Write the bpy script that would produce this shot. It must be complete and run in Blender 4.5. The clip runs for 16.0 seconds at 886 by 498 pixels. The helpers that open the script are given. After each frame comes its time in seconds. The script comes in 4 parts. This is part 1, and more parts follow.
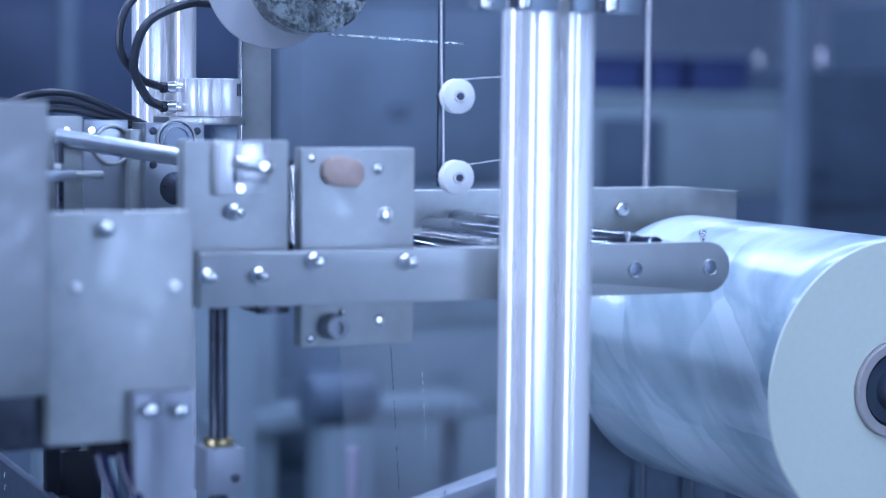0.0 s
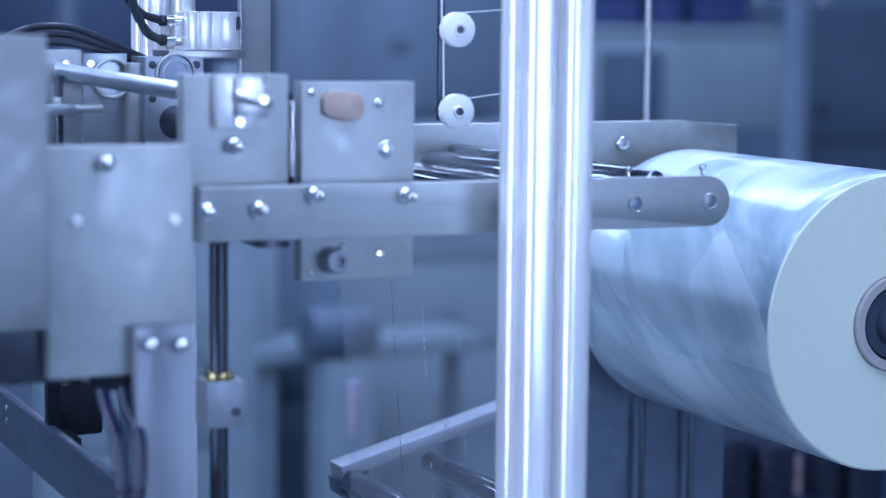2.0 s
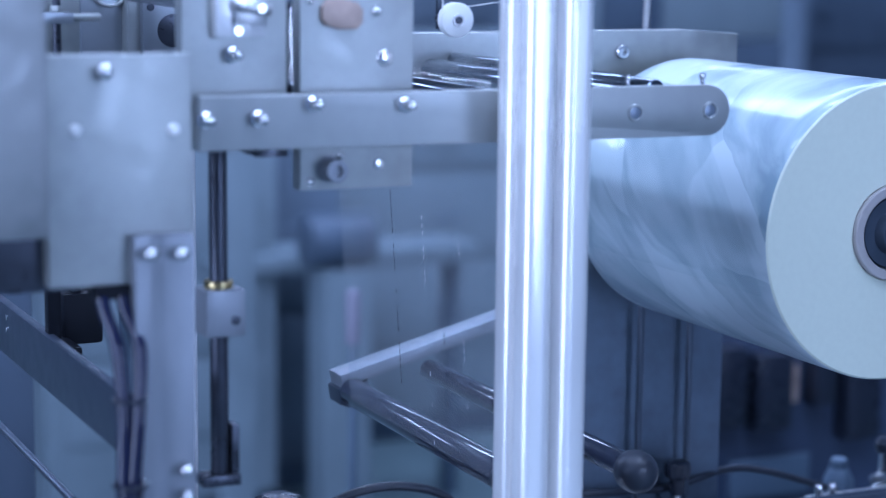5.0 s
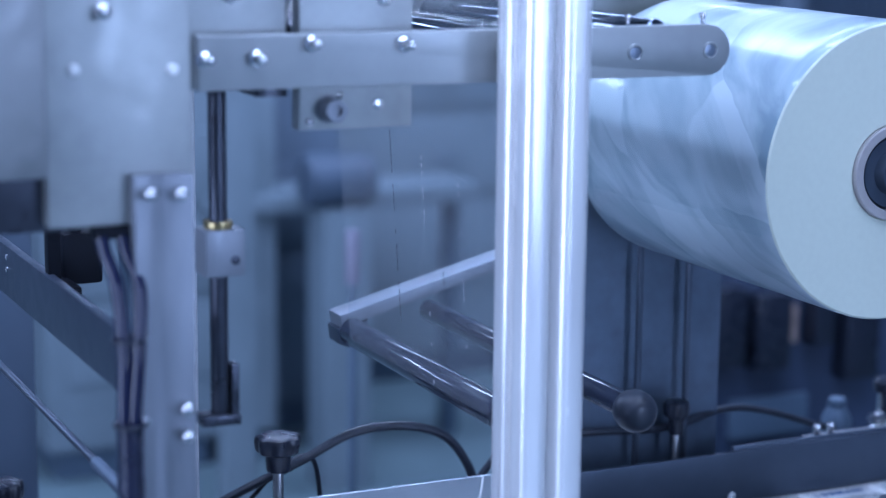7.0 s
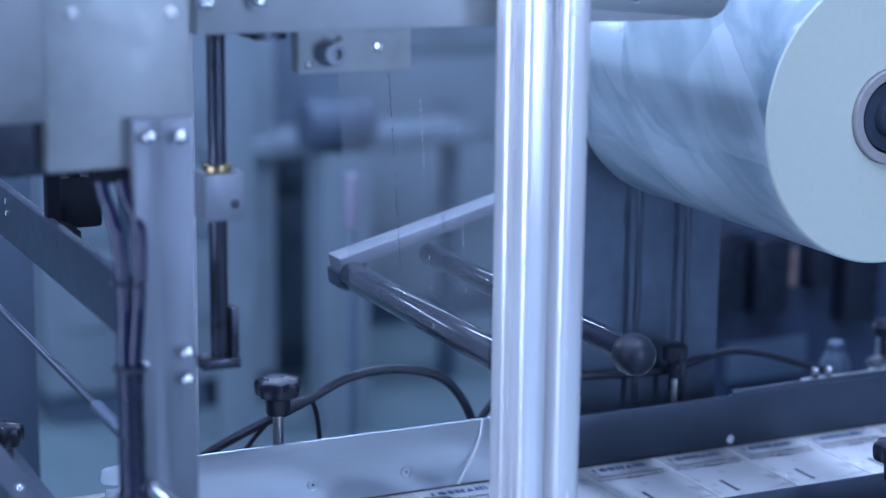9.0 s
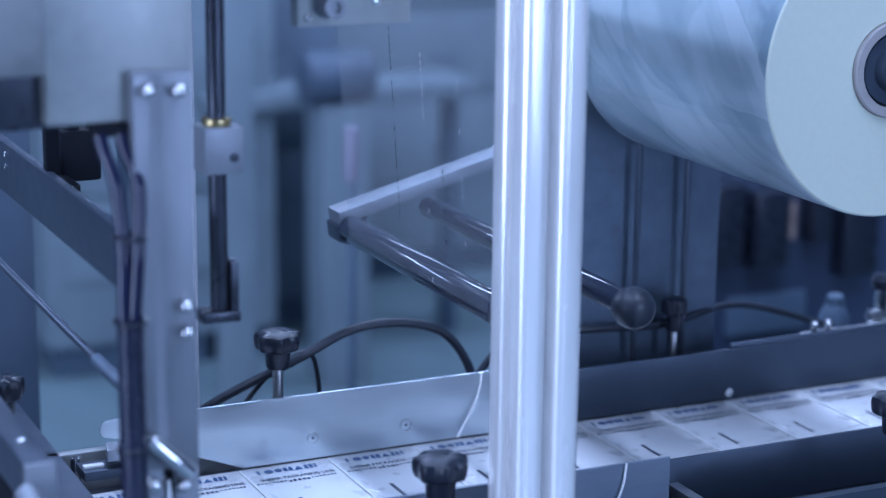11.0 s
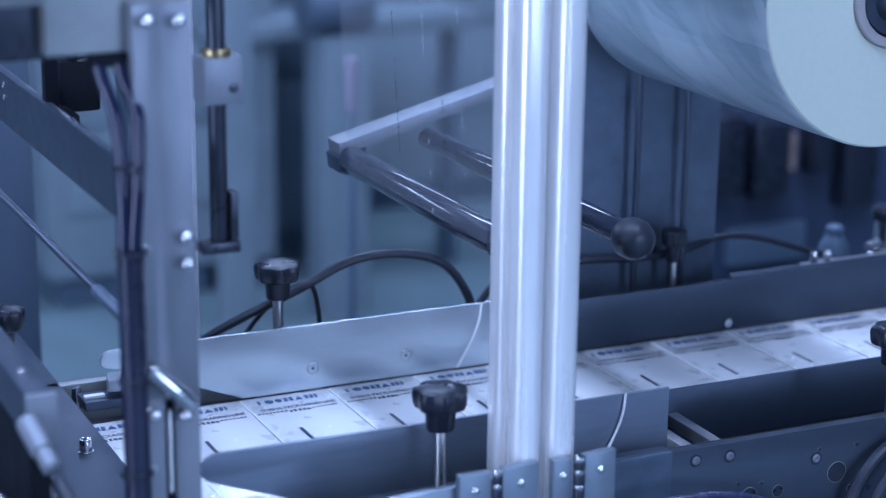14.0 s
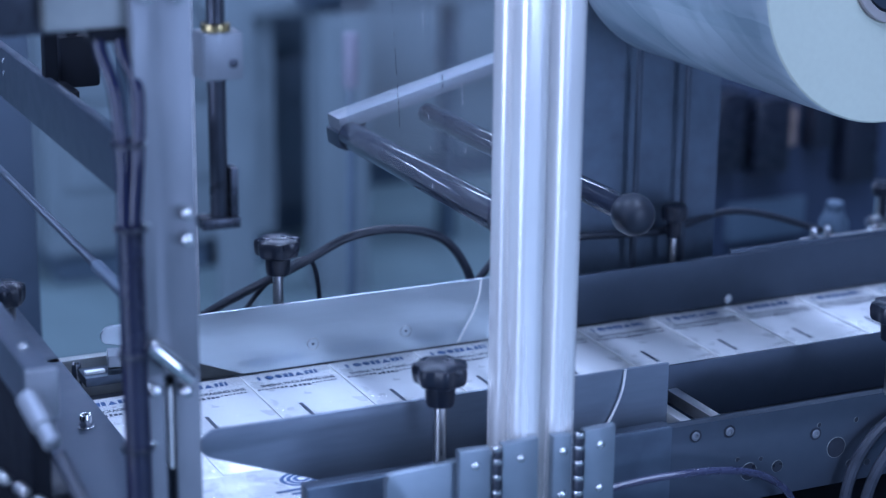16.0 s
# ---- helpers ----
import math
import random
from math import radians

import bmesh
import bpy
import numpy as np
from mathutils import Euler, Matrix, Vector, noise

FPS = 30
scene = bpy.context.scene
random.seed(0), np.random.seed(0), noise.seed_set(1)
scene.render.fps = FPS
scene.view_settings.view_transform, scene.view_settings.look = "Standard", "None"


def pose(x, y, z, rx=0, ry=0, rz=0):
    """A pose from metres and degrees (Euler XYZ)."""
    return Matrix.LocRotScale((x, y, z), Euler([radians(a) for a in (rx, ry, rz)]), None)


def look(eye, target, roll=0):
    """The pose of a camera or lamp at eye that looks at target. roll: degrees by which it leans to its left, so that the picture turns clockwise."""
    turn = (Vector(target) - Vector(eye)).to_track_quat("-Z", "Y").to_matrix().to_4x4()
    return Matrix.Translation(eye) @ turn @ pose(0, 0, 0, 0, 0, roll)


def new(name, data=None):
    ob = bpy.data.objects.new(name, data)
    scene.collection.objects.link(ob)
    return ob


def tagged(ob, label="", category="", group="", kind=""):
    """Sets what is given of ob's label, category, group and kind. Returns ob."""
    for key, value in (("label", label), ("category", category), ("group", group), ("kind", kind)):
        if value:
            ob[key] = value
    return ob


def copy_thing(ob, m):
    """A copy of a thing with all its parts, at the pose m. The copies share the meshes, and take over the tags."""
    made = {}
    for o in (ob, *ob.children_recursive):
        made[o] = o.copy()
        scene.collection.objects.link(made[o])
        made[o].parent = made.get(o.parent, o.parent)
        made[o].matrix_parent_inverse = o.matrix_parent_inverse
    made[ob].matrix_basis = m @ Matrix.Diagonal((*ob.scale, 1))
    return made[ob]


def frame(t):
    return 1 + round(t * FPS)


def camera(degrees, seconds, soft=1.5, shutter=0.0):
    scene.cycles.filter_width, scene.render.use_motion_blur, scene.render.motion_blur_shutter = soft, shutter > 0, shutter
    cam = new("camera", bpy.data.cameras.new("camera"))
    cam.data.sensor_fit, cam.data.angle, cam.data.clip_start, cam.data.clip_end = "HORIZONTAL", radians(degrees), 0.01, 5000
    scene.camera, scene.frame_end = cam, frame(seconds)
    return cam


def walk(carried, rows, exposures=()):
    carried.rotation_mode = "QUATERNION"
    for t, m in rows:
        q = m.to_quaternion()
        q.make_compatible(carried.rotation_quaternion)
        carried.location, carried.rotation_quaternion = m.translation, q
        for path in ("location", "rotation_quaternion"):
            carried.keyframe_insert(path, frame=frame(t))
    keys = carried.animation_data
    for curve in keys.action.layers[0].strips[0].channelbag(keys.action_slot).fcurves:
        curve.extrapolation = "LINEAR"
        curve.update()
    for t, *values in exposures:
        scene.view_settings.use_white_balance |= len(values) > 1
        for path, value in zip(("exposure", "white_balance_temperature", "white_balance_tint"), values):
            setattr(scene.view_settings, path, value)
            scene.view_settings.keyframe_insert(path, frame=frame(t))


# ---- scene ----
cam = camera(25.25, 16.0, soft=1.2)
cam.data.dof.use_dof = True
cam.data.dof.focus_distance = 1.59
cam.data.dof.aperture_fstop = 4.3
# seconds, tilt, lean, heading; the tripod head stands still and tilts
EYE = (-0.562, -1.205, 1.500)
PATH = (
    (0, 85.500, -0.597, -24.938), (0.5, 85.245, -0.595, -24.912), (1, 84.670, -0.595, -24.924),
    (1.5, 84.032, -0.596, -24.934), (2, 83.589, -0.596, -24.936), (2.5, 83.197, -0.596, -24.937),
    (3, 82.790, -0.597, -24.940), (3.5, 82.340, -0.597, -24.947), (4, 81.877, -0.598, -24.952),
    (6.5, 79.642, -0.602, -24.972), (7, 79.226, -0.602, -24.975), (7.5, 78.834, -0.603, -24.977),
    (8, 78.410, -0.603, -24.979), (8.5, 77.971, -0.606, -24.989), (9, 77.598, -0.607, -24.992),
    (11.5, 75.842, -0.611, -25.006), (12, 75.415, -0.612, -25.005), (12.5, 75.118, -0.613, -25.010),
    (13, 74.803, -0.614, -25.011), (13.5, 74.512, -0.614, -25.009), (14, 74.249, -0.614, -25.010),
    (14.5, 74.041, -0.614, -25.008), (15, 73.871, -0.615, -25.012), (15.5, 73.711, -0.615, -25.009),
    (16, 73.544, -0.615, -25.011),
)
walk(cam, [(t, pose(*EYE, a, b, c)) for t, a, b, c in PATH], exposures=((0, 0.15, 4450, 19), (16, 0.15, 4450, 19)))

# ---------------------------------------------------------------- light
world = bpy.data.worlds.new("hall_air")
scene.world = world
world.use_nodes = True
world.node_tree.nodes["Background"].inputs[0].default_value = (0.6, 0.7, 0.9, 1)
world.node_tree.nodes["Background"].inputs[1].default_value = 0.05


def area(name, place, target, sx, sy, watts, colour=(1, 1, 1)):
    lamp = bpy.data.lights.new(name, "AREA")
    lamp.shape, lamp.size, lamp.size_y, lamp.energy, lamp.color = "RECTANGLE", sx, sy, watts, colour
    ob = new(name, lamp)
    ob.matrix_world = look(place, target)
    return ob


# ceiling lights, all out of view
for lx in (-1.25, 0.55):
    area("unseen_ceiling_light", (lx, 0.3, 3.7), (lx, 0.3, 0), 0.22, 3.2, 54)
area("unseen_ceiling_light", (0.6, -1.9, 3.7), (0.6, -1.9, 0), 3.2, 0.5, 26)
# next two are added to brighten the cabinet fronts and the far wall
area("unseen_ceiling_light", (1.9, 3.0, 3.7), (2.1, 3.6, 0), 3.2, 0.5, 78)
area("unseen_ceiling_light", (3.2, 7.4, 3.7), (3.2, 7.8, 0), 3.2, 0.5, 85)
area("unseen_ceiling_light", (-2.7, 6.3, 3.7), (-2.0, 5.0, 0), 2.2, 0.4, 85)
# soft lights added out of view at left and behind; walls have no windows
area("unseen_side_light", (-4.5, -1.6, 1.62), (0, 0, 1.5), 2.4, 3.0, 118, (1, 0.965, 0.93))
area("unseen_side_light", (1.45, -4.85, 1.7), (0.3, 0, 1.3), 1.1, 2.2, 54, (0.95, 0.97, 1))


# ---------------------------------------------------------------- materials
def material(name, colour, rough=0.4, metal=0.0, vary=0.15, scale=40.0, stretch=(1, 1, 1), bump=0.05, coat=0.0, rough_vary=0.1,
             big=6.0, trans=0.0, ior=1.45, sub=0.0):
    m = bpy.data.materials.new(name)
    m.use_nodes = True
    n, l = m.node_tree.nodes, m.node_tree.links
    b = n["Principled BSDF"]
    tc, mp = n.new("ShaderNodeTexCoord"), n.new("ShaderNodeMapping")
    mp.inputs["Scale"].default_value = stretch
    l.new(tc.outputs["Object"], mp.inputs["Vector"])
    fine, broad = n.new("ShaderNodeTexNoise"), n.new("ShaderNodeTexNoise")
    fine.inputs["Scale"].default_value, broad.inputs["Scale"].default_value = scale, big
    fine.inputs["Detail"].default_value, broad.inputs["Detail"].default_value = 5, 3
    l.new(mp.outputs[0], fine.inputs["Vector"])
    l.new(tc.outputs["Object"], broad.inputs["Vector"])
    add = n.new("ShaderNodeMath")
    add.operation = "ADD"
    l.new(fine.outputs["Fac"], add.inputs[0]), l.new(broad.outputs["Fac"], add.inputs[1])
    ramp = n.new("ShaderNodeMapRange")
    ramp.inputs["From Min"].default_value, ramp.inputs["From Max"].default_value = 0.7, 1.3
    ramp.inputs["To Min"].default_value, ramp.inputs["To Max"].default_value = 1 - vary, 1 + vary
    l.new(add.outputs[0], ramp.inputs["Value"])
    mul = n.new("ShaderNodeVectorMath")
    mul.operation = "SCALE"
    mul.inputs[0].default_value = colour
    l.new(ramp.outputs[0], mul.inputs["Scale"])
    l.new(mul.outputs[0], b.inputs["Base Color"])
    rr = n.new("ShaderNodeMapRange")
    rr.inputs["From Min"].default_value, rr.inputs["From Max"].default_value = 0.7, 1.3
    rr.inputs["To Min"].default_value, rr.inputs["To Max"].default_value = max(0.02, rough - rough_vary), rough + rough_vary
    l.new(add.outputs[0], rr.inputs["Value"])
    l.new(rr.outputs[0], b.inputs["Roughness"])
    b.inputs["Metallic"].default_value = metal
    b.inputs["Coat Weight"].default_value = coat
    b.inputs["IOR"].default_value = ior
    b.inputs["Transmission Weight"].default_value = trans
    b.inputs["Subsurface Weight"].default_value = sub
    if sub:
        b.inputs["Subsurface Radius"].default_value = (0.01, 0.01, 0.01)
    if bump:
        bp = n.new("ShaderNodeBump")
        bp.inputs["Strength"].default_value, bp.inputs["Distance"].default_value = bump, 0.002
        l.new(fine.outputs["Fac"], bp.inputs["Height"])
        l.new(bp.outputs[0], b.inputs["Normal"])
    return m


def film_material(name, gloss, rough, tint=(1, 1, 1, 1), bump=0.3, scale=9.0, stretch=(1, 1, 1), haze=0.0):
    """Clear plastic film: lets light straight through and reflects at its surface."""
    m = bpy.data.materials.new(name)
    m.use_nodes = True
    n, l = m.node_tree.nodes, m.node_tree.links
    n.remove(n["Principled BSDF"])
    tr, gl, mix, fr = n.new("ShaderNodeBsdfTransparent"), n.new("ShaderNodeBsdfGlossy"), n.new("ShaderNodeMixShader"), n.new("ShaderNodeLayerWeight")
    tr.inputs[0].default_value = tint
    gl.inputs["Roughness"].default_value = rough
    fr.inputs["Blend"].default_value = 0.5
    pw, sc = n.new("ShaderNodeMath"), n.new("ShaderNodeMath")
    pw.operation, sc.operation = "POWER", "MULTIPLY_ADD"
    pw.inputs[1].default_value, sc.inputs[1].default_value, sc.inputs[2].default_value = 3.0, gloss, 0.02
    l.new(fr.outputs["Facing"], pw.inputs[0]), l.new(pw.outputs[0], sc.inputs[0])
    tc, mp, nz, bp = n.new("ShaderNodeTexCoord"), n.new("ShaderNodeMapping"), n.new("ShaderNodeTexNoise"), n.new("ShaderNodeBump")
    mp.inputs["Scale"].default_value = stretch
    nz.inputs["Scale"].default_value = scale
    nz.inputs["Detail"].default_value = 3
    bp.inputs["Strength"].default_value, bp.inputs["Distance"].default_value = bump, 0.01
    l.new(tc.outputs["Object"], mp.inputs[0]), l.new(mp.outputs[0], nz.inputs["Vector"])
    l.new(nz.outputs["Fac"], bp.inputs["Height"]), l.new(bp.outputs[0], gl.inputs["Normal"])
    l.new(sc.outputs[0], mix.inputs[0]), l.new(tr.outputs[0], mix.inputs[1]), l.new(gl.outputs[0], mix.inputs[2])
    df, hz = n.new("ShaderNodeBsdfDiffuse"), n.new("ShaderNodeMixShader")
    df.inputs[0].default_value, hz.inputs[0].default_value = (0.8, 0.8, 0.82, 1), haze
    l.new(mix.outputs[0], hz.inputs[1]), l.new(df.outputs[0], hz.inputs[2])
    l.new(hz.outputs[0], n["Material Output"].inputs["Surface"])
    return m


def roll_material():
    """Many layers of clear film: milky, glossy, with slanting folds where plies cling and fine ripples."""
    m = material("wound_film", (0.40, 0.44, 0.46), 0.42, 0.0, 0.05, 30, (1, 0.3, 1), 0.0, coat=0.55, rough_vary=0.05, big=5)
    n, l = m.node_tree.nodes, m.node_tree.links
    s = n["Principled BSDF"]
    tc, mp, warp = n.new("ShaderNodeTexCoord"), n.new("ShaderNodeMapping"), n.new("ShaderNodeTexNoise")
    warp.inputs["Scale"].default_value, warp.inputs["Detail"].default_value = 9.0, 3
    l.new(tc.outputs["Object"], warp.inputs["Vector"])
    shift = n.new("ShaderNodeVectorMath")
    shift.operation = "MULTIPLY_ADD"
    shift.inputs[1].default_value = (0.05, 0.05, 0.05)
    l.new(warp.outputs["Color"], shift.inputs[0]), l.new(tc.outputs["Object"], shift.inputs[2])
    mp.vector_type = "TEXTURE"
    mp.inputs["Rotation"].default_value = (radians(38), radians(-8), 0)
    mp.inputs["Scale"].default_value = (0.20, 0.26, 0.075)
    l.new(shift.outputs[0], mp.inputs[0])
    # plies that cling or lift: patches with clear slanting borders
    ply = n.new("ShaderNodeTexVoronoi")
    ply.feature = "F1"
    ply.inputs["Scale"].default_value, ply.inputs["Randomness"].default_value = 1.25, 1.0
    l.new(mp.outputs[0], ply.inputs["Vector"])
    grey = n.new("ShaderNodeSeparateColor")
    l.new(ply.outputs["Color"], grey.inputs[0])
    soft = n.new("ShaderNodeTexNoise")
    soft.inputs["Scale"].default_value, soft.inputs["Detail"].default_value, soft.inputs["Distortion"].default_value = 2.2, 4, 0.6
    l.new(mp.outputs[0], soft.inputs["Vector"])
    both = n.new("ShaderNodeMath")
    both.operation = "MULTIPLY_ADD"
    both.inputs[1].default_value = 0.45
    l.new(grey.outputs[0], both.inputs[0]), l.new(soft.outputs["Fac"], both.inputs[2])
    ramp = n.new("ShaderNodeValToRGB")
    e = ramp.color_ramp.elements
    e[0].position, e[0].color = 0.48, (0.22, 0.29, 0.335, 1)
    e[1].position, e[1].color = 0.84, (0.48, 0.55, 0.58, 1)
    l.new(both.outputs[0], ramp.inputs[0])
    l.new(ramp.outputs[0], s.inputs["Base Color"])
    # tight ripples round the roll
    mp2, fine = n.new("ShaderNodeMapping"), n.new("ShaderNodeTexNoise")
    mp2.inputs["Scale"].default_value = (5, 70, 5)
    l.new(tc.outputs["Object"], mp2.inputs[0])
    fine.inputs["Scale"].default_value, fine.inputs["Detail"].default_value = 2.0, 4
    l.new(mp2.outputs[0], fine.inputs["Vector"])
    add = n.new("ShaderNodeMath")
    add.operation = "MULTIPLY_ADD"
    add.inputs[1].default_value = 4.0
    l.new(both.outputs[0], add.inputs[0]), l.new(fine.outputs["Fac"], add.inputs[2])
    bp = n.new("ShaderNodeBump")
    bp.inputs["Strength"].default_value, bp.inputs["Distance"].default_value = 0.13, 0.0016
    l.new(add.outputs[0], bp.inputs["Height"])
    s.inputs["Coat Roughness"].default_value = 0.13
    l.new(bp.outputs[0], s.inputs["Coat Normal"])
    bp2 = n.new("ShaderNodeBump")
    bp2.inputs["Strength"].default_value, bp2.inputs["Distance"].default_value = 0.04, 0.0016
    l.new(add.outputs[0], bp2.inputs["Height"])
    l.new(bp2.outputs[0], s.inputs["Normal"])
    return m


STEEL = material("brushed_steel", (0.48, 0.48, 0.48), 0.34, 1.0, 0.08, 60, (9, 9, 1), 0.012)
PLATE = material("ground_steel_plate", (0.37, 0.387, 0.38), 0.48, 0.75, 0.10, 60, (1, 1, 1), 0.03, rough_vary=0.08, big=30)
STAINLESS = material("stainless_sheet", (0.56, 0.61, 0.645), 0.34, 0.95, 0.03, 60, (0.4, 1, 6), 0.0, rough_vary=0.04)
HINGESTEEL = material("zinc_plated_steel", (0.26, 0.30, 0.345), 0.42, 0.8, 0.08, 60, (1, 1, 1), 0.02, rough_vary=0.06, big=18)
DULLALU = material("machined_aluminium", (0.36, 0.385, 0.42), 0.34, 0.85, 0.05, 90, (1, 1, 0.2), 0.02, rough_vary=0.06)
ALU = material("anodised_aluminium", (0.94, 0.93, 0.92), 0.24, 0.48, 0.04, 150, (1, 1, 0.03), 0.02)
WORNPLATE = material("worn_steel_plate", (0.265, 0.275, 0.28), 0.50, 0.75, 0.16, 60, (1, 1, 1), 0.05, rough_vary=0.16, big=20)
ARMSTEEL = material("flat_bar_steel", (0.38, 0.396, 0.392), 0.50, 0.85, 0.08, 60, (1, 1, 1), 0.02, rough_vary=0.06, big=18)
UPRIGHT = material("dull_aluminium", (0.225, 0.24, 0.27), 0.46, 0.5, 0.08, 60, (8, 8, 1), 0.02, big=14)
NEARPLATE = material("dull_guide_steel", (0.20, 0.23, 0.285), 0.34, 0.45, 0.08, 60, (0.6, 1, 4), 0.01, rough_vary=0.06)
DARKGUARD = material("black_oxide_plate", (0.058, 0.072, 0.10), 0.38, 0.6, 0.07, 60, (1, 1, 1), 0.01, rough_vary=0.05, big=16)
# lens haze is put into this colour: lighter and bluer than the steel
BACKSTEEL = material("haze_blue_steel_plate", (0.12, 0.15, 0.20), 0.46, 0.5, 0.18, 60, (1, 1, 1), 0.03, big=10)
HOSE = material("navy_hose", (0.035, 0.037, 0.075), 0.24, 0.0, 0.2, 60, bump=0.01, coat=0.8)
NAVYRUBBER = material("navy_sleeve", (0.014, 0.015, 0.036), 0.28, 0.0, 0.2, 60, bump=0.02, coat=0.5)
GUARD = material("dark_guard_steel", (0.095, 0.112, 0.145), 0.42, 0.8, 0.06, 70, (1, 1, 1), 0.02, rough_vary=0.05, big=12)
DARKCHROME = material("dark_polished_steel", (0.022, 0.026, 0.042), 0.11, 0.0, 0.1, 60, bump=0.0, ior=1.40, rough_vary=0.04)
ROLLERSTEEL = material("polished_roller_steel", (0.17, 0.19, 0.23), 0.10, 1.0, 0.05, 60, bump=0.0, rough_vary=0.03)
CHROME = material("polished_chrome", (0.72, 0.72, 0.73), 0.10, 1.0, 0.05, 60, (1, 1, 1), 0.0, rough_vary=0.04)
SCREW = material("screw_steel", (0.75, 0.75, 0.76), 0.16, 1.0, 0.05, 200, bump=0.0, rough_vary=0.05)
# slightly lifted towards blue for the same haze
DARK = material("blackened_steel", (0.048, 0.053, 0.07), 0.32, 0.6, 0.25, 80, bump=0.05)
BLACK = material("black_plastic", (0.014, 0.017, 0.028), 0.29, 0.0, 0.1, 60, bump=0.0, rough_vary=0.04)
RUBBER = material("black_rubber", (0.026, 0.030, 0.042), 0.40, 0.0, 0.3, 60, bump=0.03)
BRASS = material("brass", (0.42, 0.34, 0.16), 0.30, 1.0, 0.1, 60, bump=0.02)
BRONZE = material("copper_block", (0.40, 0.31, 0.26), 0.5, 0.5, 0.45, 45, bump=0.15)
WHITE = material("white_nylon", (0.82, 0.82, 0.80), 0.35, 0.0, 0.03, 60, bump=0.02)
CAPBLACK = material("dull_black_cap", (0.007, 0.008, 0.012), 0.55, 0.0, 0.2, 60, bump=0.01, ior=1.2)
CARD = material("white_card", (0.80, 0.80, 0.80), 0.30, 0.0, 0.03, 60, bump=0.02, coat=0.5)
INK = material("dark_ink", (0.03, 0.04, 0.07), 0.4, 0.0, 0.2, 300, bump=0.0)
BLUE = material("blue_ink", (0.05, 0.10, 0.25), 0.4, 0.0, 0.15, 300, bump=0.0)
ROLL = roll_material()
ROLL_END = material("wound_film_edge", (0.56, 0.59, 0.485), 0.45, 0.0, 0.03, 200, (1, 1, 1), 0.02, sub=0.0, big=4)
CORE = material("grey_core", (0.33, 0.31, 0.30), 0.6, 0.0, 0.1, 90, bump=0.05)
FILM = film_material("clear_film", 0.35, 0.22, (0.93, 0.96, 0.98, 1), 0.15, 9, (1, 3, 0.25), haze=0.08)
TAUTFILM = film_material("taut_clear_film", 0.30, 0.12, (0.95, 0.97, 0.98, 1), 0.10, 9, (3, 0.4, 1), haze=0.012)
WRAP = film_material("shrink_film", 0.30, 0.10, (0.985, 0.985, 0.985, 1), 0.4, 40)
TUBE = material("clear_blue_tube", (0.012, 0.014, 0.04), 0.06, 0.0, 0.1, 60, bump=0.0, ior=1.5, rough_vary=0.03)
FLANGE = material("grey_plastic", (0.42, 0.43, 0.46), 0.45, 0.0, 0.06, 60, bump=0.02)
TAPE = material("holographic_tape", (0.30, 0.33, 0.32), 0.25, 0.9, 0.85, 260, (1, 1, 1), 0.35, rough_vary=0.2, big=60)
FLOOR_M = material("epoxy_floor", (0.135, 0.18, 0.195), 0.35, 0.0, 0.12, 8, bump=0.02, big=0.8)
WALL_M = material("painted_wall", (0.30, 0.34, 0.42), 0.7, 0.0, 0.12, 6, bump=0.02, big=0.7)
CEIL_M = material("ceiling_panel", (0.62, 0.64, 0.66), 0.8, 0.0, 0.05, 5, bump=0.02)
CABINET = material("grey_enamel", (0.085, 0.115, 0.16), 0.45, 0.1, 0.12, 9, bump=0.02, big=2)
PALE = material("pale_enamel", (0.19, 0.23, 0.262), 0.5, 0.0, 0.10, 9, bump=0.02, big=2)
DUSK = material("dusk_blue_enamel", (0.030, 0.042, 0.078), 0.5, 0.0, 0.3, 3, bump=0.02, big=1.5)
MIDBLUE = material("mid_blue_enamel", (0.125, 0.155, 0.20), 0.5, 0.0, 0.25, 3, bump=0.02, big=1.3)
NAVY = material("dark_blue_enamel", (0.072, 0.094, 0.132), 0.5, 0.0, 0.2, 9, bump=0.02, big=2)
DEEPBLUE = material("deep_blue_plastic", (0.035, 0.045, 0.12), 0.5, 0.0, 0.1, 9, bump=0.02)
MAUVE = material("mauve_plastic", (0.21, 0.19, 0.25), 0.5, 0.0, 0.1, 9, bump=0.02)


# ---------------------------------------------------------------- mesh helpers
def smooth(me, angle=32):
    for p in me.polygons:
        p.use_smooth = True
    me.set_sharp_from_angle(angle=radians(angle))


def part(name, bm, mat, parent=None, label="", m=None):
    me = bpy.data.meshes.new(name)
    if m is not None:
        bm.transform(m)
    bmesh.ops.recalc_face_normals(bm, faces=bm.faces)
    bm.to_mesh(me)
    bm.free()
    me.materials.append(mat)
    smooth(me)
    ob = new(name, me)
    if parent is not None:
        ob.parent = parent
    if label:
        ob["label"] = label
    return ob


def thing(name, label, category, group="", kind="", at=(0, 0, 0)):
    ob = new(name)
    ob.location = at
    ob.empty_display_size = 0.02
    return tagged(ob, label, category, group, kind)


